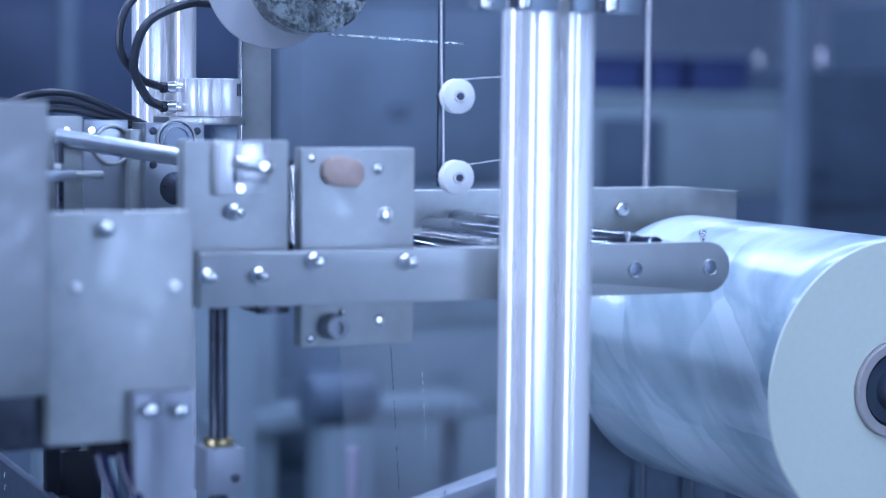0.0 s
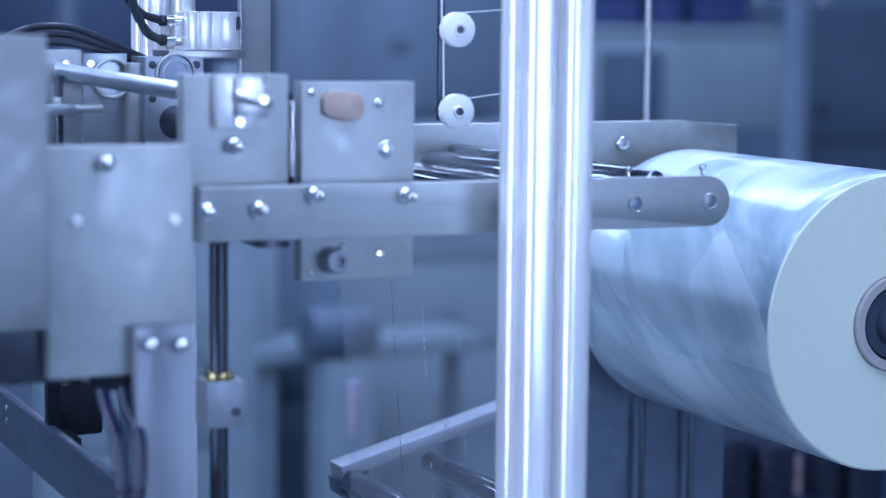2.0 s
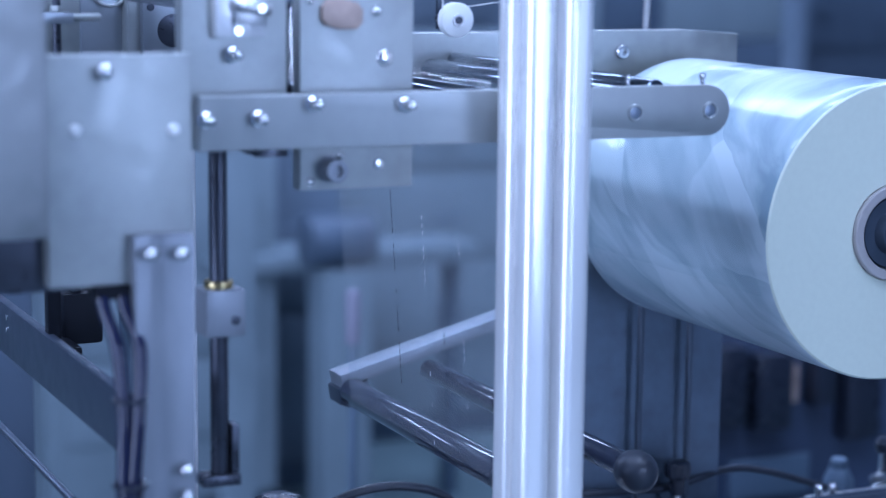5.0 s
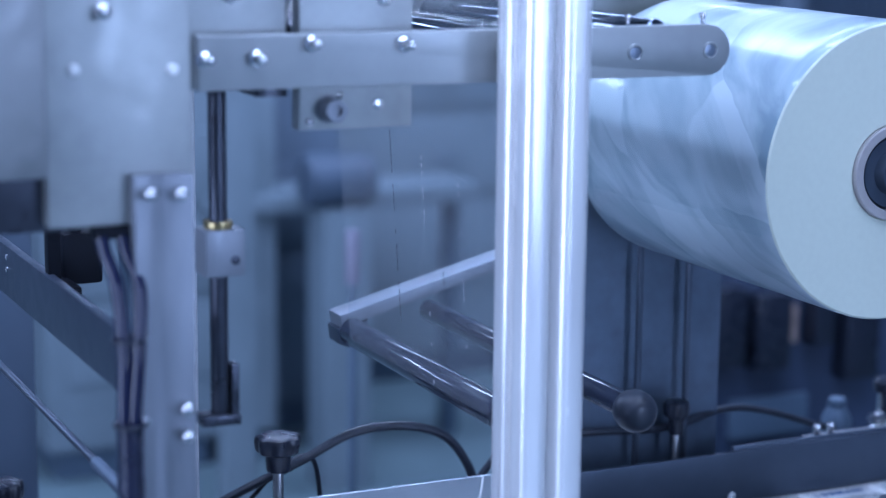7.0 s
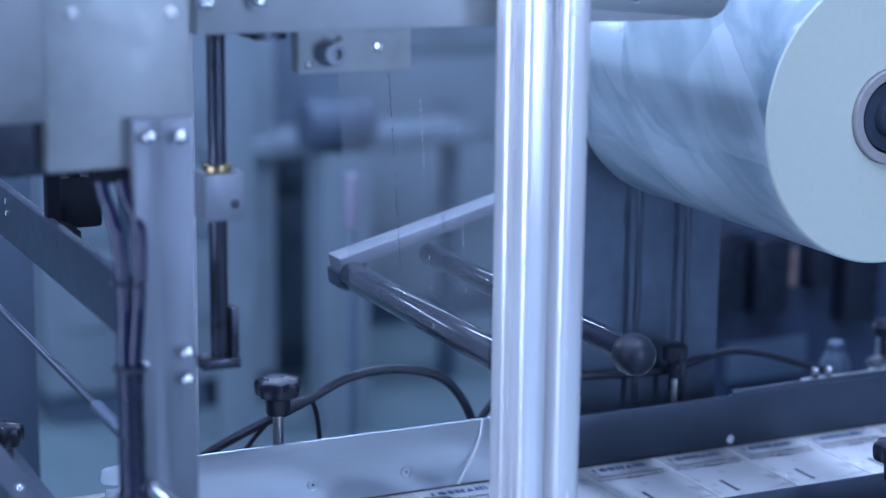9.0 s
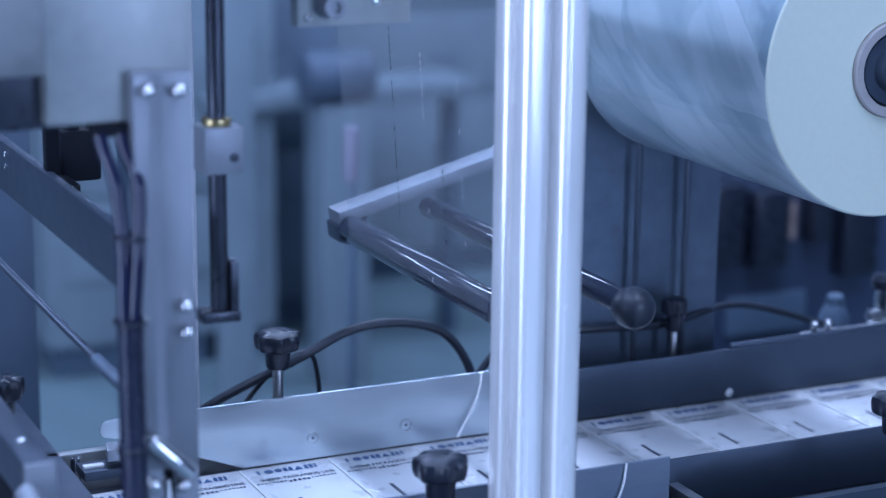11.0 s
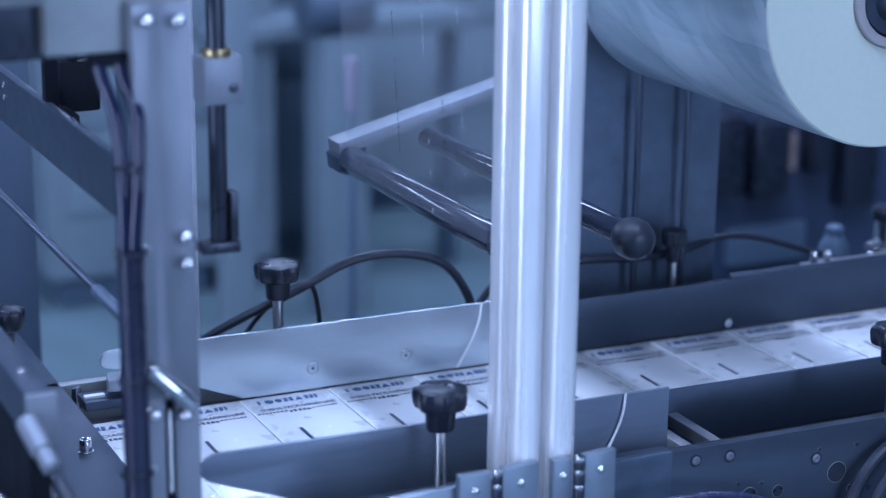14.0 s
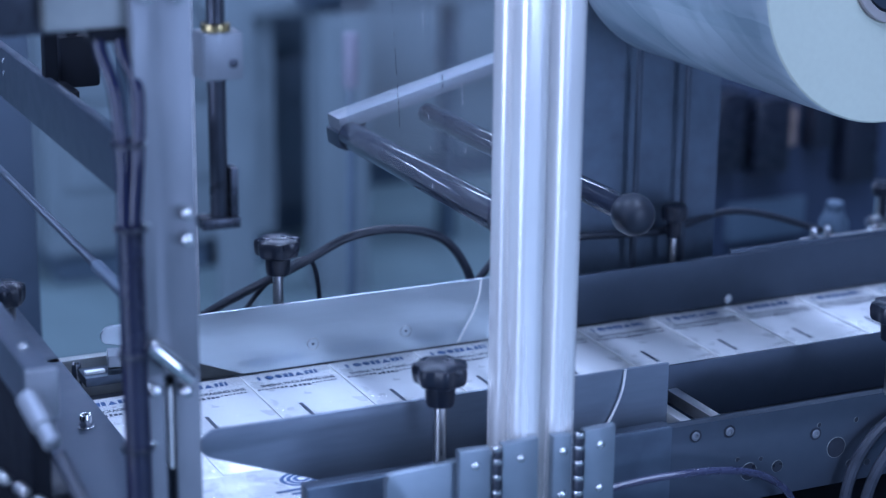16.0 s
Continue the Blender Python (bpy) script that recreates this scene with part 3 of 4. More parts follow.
for v in bm.verts:
    x, y = v.co.x, v.co.y
    v.co = Vector((-0.135 + 0.085 * x, 0.10 + 0.16 * y, 0.921 + 0.010 * max(0, noise.noise((x * 6, y * 6, 2))) + 0.003 * noise.noise((x * 17, y * 15, 5))))
part("sheet", bm, WRAP, waste).visible_shadow = False

# ---------------------------------------------------------------- post in front, with hinges
def slot_profile(w, r=0.0062):
    """Outline of a slotted square aluminium section with rounded lips, centred on 0, 0."""
    h = w / 2
    lip = [(-0.0096 + 0.0056 * math.sin(radians(a)), -h + 0.0058 * (1 - math.cos(radians(a)))) for a in (0, 18, 36, 54, 72, 90)]
    half = [(-h + r, -h), (-0.0100, -h), *lip, (-0.0040, -h + 0.017)]
    side = half + [(-x, y) for x, y in reversed(half)]
    out = []
    for k in range(4):
        a = radians(90 * k)
        ca, sa = math.cos(a), math.sin(a)
        out += [(x * ca - y * sa, x * sa + y * ca) for x, y in side]
        for d in (-75, -60, -45, -30, -15):
            b = radians(d)
            x, y = h - r + r * math.cos(b), -h + r + r * math.sin(b)
            out.append((x * ca - y * sa, x * sa + y * ca))
    return out


def profile_post(name, x, y, z0, z1, w, parent=None):
    bm = prism([(x + a, y + b) for a, b in slot_profile(w)], "z", z0, z1, 0)
    return part(name, bm, ALU, parent)


post = thing("profile_post", "bright slotted aluminium profile post of the safety frame", "post")
profile_post("profile", 0.0585, -0.0355, 0.02, 1.82, 0.049, parent=post)
part("foot", box(0.015, 0.10, -0.08, 0.01, 0, 0.02, 0.003), DARK, post)


def hinge(x0, x1, x2, x3, z0, z1, label):
    """Two leaves, a knuckle in sections and four screws, on a face that looks towards -y."""
    h = thing("hinge", label, "hinge", "hinges of the safety frame")
    y0, y1 = -0.069, -0.0615
    la = part("leaf", prism([(x0, z0), (x1, z0), (x1, z1 - 0.001), (x0, z1)], "y", y0, y1, 0.001), HINGESTEEL, h)
    lb = part("leaf", prism([(x2, z0), (x3, z0), (x3, z1 + 0.001), (x2, z1)], "y", y0, y1, 0.001), HINGESTEEL, h)
    xm = (x1 + x2) / 2
    k, step = 0, 0.0115
    z = z0
    while z < z1 - 0.004:
        part("knuckle", rod((xm, y0 - 0.001, z + 0.0006), (xm, y0 - 0.001, min(z + step, z1) - 0.003), (x2 - x1) * 0.42, 20), DARK, h)
        part("washer", rod((xm, y0 - 0.001, min(z + step, z1) - 0.0028), (xm, y0 - 0.001, min(z + step, z1) + 0.0004), (x2 - x1) * 0.36, 20), SCREW, h)
        z += step
    for z in (z1 - 0.012, z1 - 0.045):
        stud(la, ((x0 + x1) / 2, y0, z), 0.0028, 0.0032, False)
        stud(lb, ((x2 + x3) / 2, y0, z), 0.0028, 0.0032, False)
    return h


for z0, z1 in ((0.915, 0.982), (1.5535, 1.62)):
    hinge(-0.013, 0.011, 0.020, 0.048, z0, z1, "grey steel hinge with screws on the post")
    hinge(0.060, 0.075, 0.085, 0.110, z0, z1, "grey steel hinge with screws on the post")
for x in (-0.006, 0.021, 0.0845):
    pin = thing("hinge_pin", "bright steel hinge pin at the top of the post", "pin", "hinge pins")
    part("pin", lathe([(0, 0.0024), (0.0015, 0.0042), (0.004, 0.0046), (0.050, 0.0046)], (x, -0.0735, 1.5535), (x, -0.0735, 1.7), 20), SCREW, pin)
stop = thing("stop_plate", "grey steel plate with a rounded corner beside the post", "machine plate")
part("plate", prism([(-0.064, 0.83), (0.035, 0.83), (0.035, 0.973), (-0.058, 0.970), (-0.0625, 0.9685), (-0.064, 0.964)], "y", -0.0605, -0.0545), HINGESTEEL, stop)

# ---------------------------------------------------------------- upright, panels and arm
up = thing("slotted_upright", "grey aluminium upright with a long slot and screws", "upright")
X0, X1 = -0.2315, -0.1945
part("bar", prism([(X0, -0.060), (X0 + 0.010, -0.060), (X0 + 0.0105, -0.0598), (X0 + 0.0175, -0.0598), (X0 + 0.018, -0.060), (X1, -0.060), (X1, -0.048), (X0, -0.048)], "z", 1.065, 1.318, 0.0006), UPRIGHT, up)
part("bar", box(X0, -0.2178, -0.060, -0.048, 0.83, 1.065, 0.0006), UPRIGHT, up)
part("bar", box(-0.2112, X1, -0.060, -0.048, 0.83, 1.065, 0.0006), UPRIGHT, up)
# dark strip paints the shade inside the slot, a bright one its edge
part("slot_shade", box(-0.2178, -0.2112, -0.0500, -0.0482, 0.84, 1.0648, 0), DARK, up, "dark strip standing in for the shade in the slot")
part("slot_edge", box(-0.2152, -0.2128, -0.0585, -0.0502, 1.000, 1.056, 0.0004), ALU, up, "bright strip put in for the slot edge")
for x, z in ((-0.220, 1.306), (-0.201, 1.305), (-0.199, 1.170), (-0.199, 1.153), (-0.2225, 1.056), (-0.2025, 1.053)):
    stud(up, (x - 0.004, -0.060, z + 0.0025), 0.013, 0.0042, False)
part("lever", rod((-0.230, -0.068, 1.090), (-0.203, -0.072, 1.064), 0.0062, 24, 0.003), CHROME, up, "shiny round lever")

panel = thing("mounting_plate", "thick grey ground steel plate with screws", "machine plate")
slabp = part("plate", box(-0.281, -0.191, -0.047, -0.033, 1.287, 1.427, 0.0012), PLATE, panel)
stud(slabp, (-0.247, -0.047, 1.417), 0.012, 0.0050, False)
# round screw heads, their bright highlight put in as white colour
for x, z in ((-0.264, 1.3825), (-0.203, 1.381)):
    part("screw_glint", lathe([(0, 0.0036), (0.0022, 0.0036), (0.0032, 0.0026)], (x, -0.047, z), (x, -0.06, z), 20), WHITE, slabp, "screw head coloured white for its highlight")
part("lower_plate", box(-0.35, -0.235, -0.033, -0.02, 1.283, 1.36, 0.001), DARK, panel)
left = thing("side_panel", "large grey steel side plate, blank and slightly mottled", "machine plate")
part("plate", box(-0.45, -0.288, -0.08, -0.070, 1.323, 1.493, 0.0015), WORNPLATE, left)
part("backing", box(-0.45, -0.290, -0.070, -0.050, 1.326, 1.490, 0.001), NEARPLATE, left)

arm = thing("roller_arm", "long flat grey steel arm with a rounded end and screws", "arm")
bar = part("bar", prism([(-0.171, 1.361), (0.2095, 1.359), *arc(0.2105, 1.3772, 0.0182, -90, 90, 14), (-0.171, 1.3965)], "y", 0.0, 0.010), ARMSTEEL, arm)
for x, z in ((-0.168, 1.3815), (-0.133, 1.3815), (-0.095, 1.390), (-0.029, 1.388)):
    stud(bar, (x, 0, z))
for x in (0.150, 0.212):
    part("shaft_end", ring((x, -0.001, 1.377), (x, 0.003, 1.377), 0.0062, 0.0045, 24, 0.0004), ARMSTEEL, bar, "round shaft end")
    part("shaft_end", rod((x, -0.0006, 1.377), (x, 0.003, 1.377), 0.0044, 24, 0.0004), NEARPLATE, bar)
    part("stud", rod((x - 0.004, 0.005, 1.395), (x - 0.004, 0.005, 1.400), 0.0014, 12, 0.0003), SCREW, bar)
    part("stud", rod((x - 0.004, 0.005, 1.3995), (x - 0.004, 0.005, 1.4035), 0.0024, 12, 0.0005), SCREW, bar)

for x, r, z in ((0.070, 0.0088, 1.382), (0.150, 0.0105, 1.384), (0.172, 0.0075, 1.392), (0.212, 0.0095, 1.381)):
    rl = thing("guide_roller", "dark polished roller carrying the film", "roller", "film rollers at the arm")
    part("tube", rod((x, 0.0105, z), (x, 0.345, z), r, 32), ROLLERSTEEL, rl)
    part("journal", rod((x, 0.345, z), (x, 0.352, z), r * 0.5, 20), STEEL, rl)

pa = thing("bearing_block", "grey steel plate with a bright sensor block", "machine plate")
part("plate", box(-0.176, -0.104, 0.020, 0.034, 1.36, 1.468, 0.001), PLATE, pa)
part("sensor", box(-0.156, -0.122, 0.010, 0.020, 1.433, 1.4665, 0.001), ALU, pa, "bright metal block")
part("sensor_face", box(-0.146, -0.122, 0.0065, 0.010, 1.441, 1.4665, 0.001), STEEL, pa)
cap_screw(pa, (-0.128, 0.0065, 1.452), r=0.0028, h=0.006)
cap_screw(pa, (-0.142, 0.010, 1.4375), r=0.0028, h=0.004)
part("knuckle", rod((-0.146, 0.006, 1.4545), (-0.120, 0.006, 1.4505), 0.0042, 24, 0.001), STEEL, pa, "round steel pin across the block")
stud(pa, (-0.143, 0.020, 1.4215))
sp = thing("tension_spring", "steel tension screw with a coiled spring between the plates", "spring")
part("core", rod((-0.1, 0.026, 1.390), (-0.1, 0.026, 1.455), 0.0022, 16), DARK, sp)
part("coil", hose([(-0.1 + 0.0032 * math.cos(k * math.pi / 3), 0.026 + 0.0032 * math.sin(k * math.pi / 3), 1.40 + 0.0004 * k) for k in range(130)], 0.0006, 6, 2), SCREW, sp)
pb = thing("bearing_block", "grey steel plate with a copper insert", "machine plate")
part("plate", box(-0.095, -0.013, 0.020, 0.034, 1.330, 1.463, 0.001), PLATE, pb)
part("insert", prism([(-0.081, 1.452), (-0.077, 1.4568), (-0.066, 1.4575), (-0.055, 1.4545), (-0.0515, 1.450), (-0.052, 1.441), (-0.056, 1.4372), (-0.068, 1.4372), (-0.078, 1.4400), (-0.081, 1.4440)], "y", 0.0145, 0.020, 0.0015), BRONZE, pb, "rounded copper-coloured insert")
round_screw(pb, (-0.088, 0.020, 1.456), r=0.0028)
round_screw(pb, (-0.040, 0.020, 1.449), r=0.004)
round_screw(pb, (-0.034, 0.020, 1.4175), r=0.006, h=0.002)
part("boss", lathe([(0, 0.0092), (0.002, 0.0092), (0.0025, 0.0078), (0.0150, 0.0076), (0.0158, 0.0066), (0.0158, 0.0042), (0.0120, 0.0040)], (-0.074, 0.020, 1.344), (-0.074, 0.0, 1.344)), UPRIGHT, pb, "turned steel boss")
round_screw(pb, (-0.066, 0.020, 1.353), r=0.0028)
round_screw(pb, (-0.088, 0.020, 1.336), r=0.003)
round_screw(pb, (-0.038, 0.020, 1.346), r=0.004, h=0.001)
part("brace", prism([(0.034, 1.352), (0.30, 1.352), (0.30, 1.358), (0.034, 1.362)], "x", -0.12, -0.098), DARK, pb)

lift = thing("lift_spindle", "dark round spindle with a steel nut block and brass collar", "spindle")
part("shaft", rod((-0.147, 0.036, 1.138), (-0.147, 0.036, 1.362), 0.0062), DARK, lift)
part("nut", box(-0.1595, -0.132, 0.024, 0.048, 1.234, 1.2655, 0.001), UPRIGHT, lift)
part("hole", rod((-0.139, 0.0236, 1.245), (-0.139, 0.026, 1.245), 0.0032, 20, 0.0002), DARK, lift)
part("collar", rod((-0.147, 0.036, 1.2655), (-0.147, 0.036, 1.2705), 0.0098), BRASS, lift, "brass collar")
part("switch", box(-0.1405, -0.135, 0.03, 0.042, 1.138, 1.172, 0.0006), DARK, lift)
part("bracket", box(-0.162, -0.135, 0.026, 0.046, 1.131, 1.138, 0.0008), DARK, lift)

# ---------------------------------------------------------------- film roll
roll = thing("film_roll", "large roll of clear plastic film with a pale cream end face", "film roll")
RX, RZ, RR = 0.394, 1.276, 0.1165
bm, rings, seg = bmesh.new(), [], 160
for d, r in ((0.0, 1.0 - 0.006), (0.0012, 1.0 - 0.001), (0.02, 1.0), (0.08, 0.9985), (0.15, 1.001), (0.22, 0.999), (0.285, 1.0), (0.2985, 0.999), (0.3, 0.992)):
    rings.append([bm.verts.new((RX + RR * r * math.cos(2 * math.pi * i / seg), 0.02 + d, RZ + RR * r * math.sin(2 * math.pi * i / seg))) for i in range(seg)])
for a, b in zip(rings, rings[1:]):
    for i in range(seg):
        bm.faces.new((a[i], a[(i + 1) % seg], b[(i + 1) % seg], b[i]))
part("winding", bm, ROLL, roll, "clear film in many layers, glossy")
part("end_face", ring((RX, 0.0190, RZ), (RX, 0.0235, RZ), RR * 0.996, 0.037, 128, 0.0012), ROLL_END, roll, "cream-white edge of the wound film")
part("end_face", ring((RX, 0.3165, RZ), (RX, 0.3205, RZ), RR * 0.99, 0.037, 96, 0.001), ROLL_END, roll)
part("core", ring((RX, 0.015, RZ), (RX, 0.325, RZ), 0.0372, 0.0295, 64, 0.0008), CORE, roll, "grey-brown core tube")
part("hub", lathe([(0, 0.027), (0.004, 0.0293), (0.30, 0.0293)], (RX, 0.018, RZ), (RX, 0.4, RZ), 48), DARKGUARD, roll, "dark clamping hub")
part("hub_cap", lathe([(0, 0.008), (0.004, 0.015), (0.010, 0.0175), (0.016, 0.018)], (RX, 0.006, RZ), (RX, 0.4, RZ), 48), DARKGUARD, roll)
part("shaft", rod((RX, 0.32, RZ), (RX, 0.36, RZ), 0.012), STEEL, roll)

# ---------------------------------------------------------------- dancer and film web
dancer = thing("dancer", "swinging roller frame with two dark polished rollers", "roller frame")
part("roller", rod((0.0895, 0.06, 1.100), (0.0895, 0.374, 1.100), 0.0122, 40), DARKCHROME, dancer, "dark polished roller")
part("end_cap", lathe([(0, 0.006), (0.002, 0.012), (0.008, 0.0150), (0.016, 0.0155), (0.022, 0.0145)], (0.0895, 0.050, 1.100), (0.0895, 0.4, 1.1), 40), BLACK, dancer, "black rounded end cap")
part("roller", rod((0.177, 0.035, 1.1065), (0.177, 0.402, 1.1065), 0.0098, 40), DARKCHROME, dancer, "dark polished roller")
part("end_cap", lathe([(0, 0.004), (0.0015, 0.0095), (0.006, 0.0142), (0.012, 0.0160), (0.019, 0.0160), (0.024, 0.0145)], (0.177, 0.016, 1.1055), (0.177, 0.4, 1.1055), 40), RUBBER, dancer, "black rounded end cap")
part("swing_arm", prism([(0.080, 1.104), (0.45, 1.2025), (0.45, 1.213), (0.078, 1.1155)], "y", 0.374, 0.402), UPRIGHT, dancer, "flat steel swing arm")
part("arm_end", prism([(0.0765, 1.1030), (0.0785, 1.089), (0.086, 1.0855), (0.098, 1.0875), (0.104, 1.094), (0.105, 1.1095), (0.079, 1.1036)], "y", 0.374, 0.402, 0.002), GUARD, dancer, "dark rounded end block")
part("pivot", rod((0.435, 0.372, 1.185), (0.435, 0.41, 1.185), 0.012), STEEL, dancer)

web = thing("film_web", "thin clear perforated film running down to the dancer roller", "film")
bm = bmesh.new()
TOPN, TOPF = Vector((0.060, 0.03, 1.384)), Vector((0.060, 0.348, 1.384))
BOTN, BOTF = Vector((0.0768, 0.075, 1.100)), Vector((0.0768, 0.348, 1.100))
cols, rows_ = 40, 30
grid = []
for j in range(rows_ + 1):
    line = []
    for i in range(cols + 1):
        s, q = i / cols, j / rows_
        p = (TOPN.lerp(TOPF, s)).lerp(BOTN.lerp(BOTF, s), q)
        p.x += 0.0012 * noise.noise((s * 14, q * 1.5, 3)) * math.sin(math.pi * q)
        line.append(bm.verts.new(p))
    grid.append(line)
for j in range(rows_):
    for i in range(cols):
        bm.faces.new((grid[j][i], grid[j][i + 1], grid[j + 1][i + 1], grid[j + 1][i]))
part("sheet", bm, FILM, web).visible_shadow = False
for y, mat, chance, z1 in ((0.229, DARK, 0.15, 1.31), (0.170, FLANGE, 0.6, 1.30), (0.140, DARK, 0.7, 1.25), (0.105, FLANGE, 0.75, 1.28)):
    bm = bmesh.new()
    k = 46
    for i in range(k):
        q = i / k
        z = 1.384 - 0.284 * q
        if random.random() < chance or z > z1:
            continue
        p = Vector((0.060 + 0.0168 * q, y + 0.008 * (1 - q), z))
        rod(p + Vector((-0.0012, 0, 0)), p + Vector((-0.0012, 0, -0.0036)), 0.00034, 5, 0, bm)
    tagged(part("perforation", bm, mat, web, "row of small cuts"), kind="stuff")
web2 = thing("film_web", "clear film running from the roll up over the arm rollers", "film")
bm = bmesh.new()
path = [(0.2868, 1.2295), (0.27, 1.269), (0.25, 1.315), (0.232, 1.357), (0.2222, 1.381), (0.212, 1.3912), (0.172, 1.4), (0.150, 1.3955), (0.10, 1.3950), (0.070, 1.3925), (0.0605, 1.386)]
rows2 = [[bm.verts.new((x, 0.035 + 0.27 * i / 24, z + 0.0006 * noise.noise((x * 30, i * 0.5, 1)))) for i in range(25)] for x, z in path]
for a, b in zip(rows2, rows2[1:]):
    for i in range(24):
        bm.faces.new((a[i], a[i + 1], b[i + 1], b[i]))
part("sheet", bm, TAUTFILM, web2).visible_shadow = False

# ---------------------------------------------------------------- upper left drive
drive = thing("valve_cylinder", "ribbed aluminium pneumatic cylinder on a plate with two fittings", "cylinder")
part("body", box(-0.0845, -0.0415, 0.299, 0.330, 1.4795, 1.510, 0.0010), ALU, drive, "aluminium cylinder body")
for x0, x1 in ((-0.0845, -0.0765), (-0.0745, -0.0645), (-0.0580, -0.0415)):
    part("rib", box(x0, x1, 0.2975, 0.2995, 1.4798, 1.5097, 0.0007), ALU, drive)
part("base", box(-0.102, -0.038, 0.292, 0.336, 1.473, 1.4795, 0.0008), STEEL, drive)
for k in range(3):
    part("print_bar", box(-0.0445 + 0.0014 * k, -0.0437 + 0.0014 * k, 0.2970, 0.2985, 1.496, 1.506, 0), INK, drive)
for z in (1.5025, 1.4872):
    part("fitting", lathe([(0, 0.0032), (0.003, 0.0050), (0.008, 0.0052), (0.009, 0.0040), (0.014, 0.0040)], (-0.099, 0.312, z), (-0.07, 0.312, z), 20), SCREW, drive, "chromed hose fitting")
    part("collar", rod((-0.103, 0.312, z), (-0.098, 0.312, z), 0.0045, 20), BLACK, drive)
part("hose", hose([(-0.102, 0.312, 1.5025), (-0.122, 0.306, 1.510), (-0.139, 0.30, 1.533), (-0.133, 0.30, 1.565), (-0.10, 0.31, 1.59), (-0.06, 0.33, 1.60)], 0.0033), RUBBER, drive, "black air hose")
part("hose", hose([(-0.102, 0.312, 1.4872), (-0.118, 0.300, 1.495), (-0.131, 0.290, 1.520), (-0.120, 0.29, 1.552), (-0.085, 0.30, 1.568), (-0.05, 0.33, 1.570)], 0.0036), RUBBER, drive, "black air hose")
for k, dz in enumerate((0, 0.006, -0.006)):
    part("hose", hose([(-0.25, 0.33, 1.462 + dz), (-0.215, 0.30, 1.488 + dz), (-0.175, 0.30, 1.490 + dz), (-0.13, 0.31, 1.476 + dz * 0.5), (-0.10, 0.33, 1.468)], 0.0028), RUBBER, drive, "black air hose")

column = thing("profile_post", "slotted aluminium profile post behind the drive", "post")
profile_post("profile", -0.078, 0.385, 0.83, 1.95, 0.045, parent=column)
flat = thing("support_bar", "flat grey steel bar standing upright", "bar")
part("bar", box(-0.034, -0.009, 0.315, 0.323, 1.372, 1.712, 0.0005), PLATE, flat)
# thin chrome strip makes the left edge brighter than the bar
part("edge", box(-0.0352, -0.0342, 0.3142, 0.323, 1.372, 1.62, 0.0002), CHROME, flat, "bright chrome strip along the left edge")
part("bracket", box(-0.060, 0.03, 0.323, 0.352, 1.376, 1.386, 0.0008), STEEL, flat)

gear = thing("bearing_housing", "machined aluminium bearing housing with bored holes", "bearing housing")
part("flange", box(-0.172, -0.137, 0.285, 0.298, 1.40, 1.477, 0.001), DULLALU, gear)
part("ring", ring((-0.150, 0.279, 1.458), (-0.150, 0.285, 1.458), 0.0158, 0.0132, 40), PLATE, gear)
part("block", box(-0.130, -0.083, 0.262, 0.30, 1.40, 1.475, 0.001), DULLALU, gear)
part("link", box(-0.140, -0.128, 0.27, 0.30, 1.40, 1.470, 0.003), PLATE, gear)
part("bore", ring((-0.106, 0.259, 1.462), (-0.106, 0.264, 1.462), 0.0160, 0.0140, 40), PLATE, gear)
part("bore", rod((-0.106, 0.2605, 1.462), (-0.106, 0.264, 1.462), 0.0131, 40, 0), NEARPLATE, gear)
part("bore", ring((-0.106, 0.2595, 1.462), (-0.106, 0.2625, 1.462), 0.0105, 0.0094, 40), STEEL, gear)
part("bore", rod((-0.106, 0.2612, 1.425), (-0.106, 0.264, 1.425), 0.0128, 40, 0.0006), DARK, gear, "dark bored hole")
for x, z in ((-0.124, 1.469), (-0.089, 1.469), (-0.124, 1.443), (-0.089, 1.443)):
    part("hole", rod((x, 0.2612, z), (x, 0.264, z), 0.0030, 18, 0.0004), DARK, gear)
cap_screw(gear, (-0.166, 0.285, 1.469), r=0.003, h=0.002)
part("support", box(-0.172, -0.083, 0.30, 0.372, 1.36, 1.42, 0.001), DARK, gear)
part("support", box(-0.122, -0.088, 0.34, 0.372, 0.83, 1.36, 0.001), CABINET, gear)
tie = thing("tie_rod", "polished steel tie rod between the housings", "rod")
part("rod", rod((-0.214, 0.205, 1.4655), (-0.100, 0.175, 1.4475), 0.0066, 28, 0.002), DULLALU, tie)
side = thing("bearing_housing", "flat steel bracket with a small adjusting clamp", "bracket")
part("plate", box(-0.26, -0.191, 0.215, 0.228, 1.395, 1.4805, 0.001), PLATE, side)
part("clamp", box(-0.235, -0.202, 0.190, 0.205, 1.4345, 1.4425, 0.0006), DULLALU, side)
part("bolt", rod((-0.2125, 0.198, 1.395), (-0.2125, 0.198, 1.462), 0.0032, 16), DARK, side)
part("bolt", rod((-0.2125, 0.198, 1.4425), (-0.2125, 0.198, 1.447), 0.0048, 6), PLATE, side)
part("pin", rod((-0.205, 0.2, 1.4385), (-0.18, 0.2, 1.4385), 0.003, 16), PLATE, side)
cap_screw(side, (-0.2035, 0.215, 1.470), r=0.003, h=0.003)
part("rail", box(-0.26, -0.10, 0.228, 0.262, 1.395, 1.403, 0.001), DARK, side)

# tape reel and thread
reel = thing("tape_reel", "reel of shiny holographic tear tape with a pale flange", "reel")
part("flange", rod((-0.027, 0.262, 1.588), (-0.027, 0.266, 1.588), 0.0545, 96, 0.001), FLANGE, reel, "grey plastic flange")
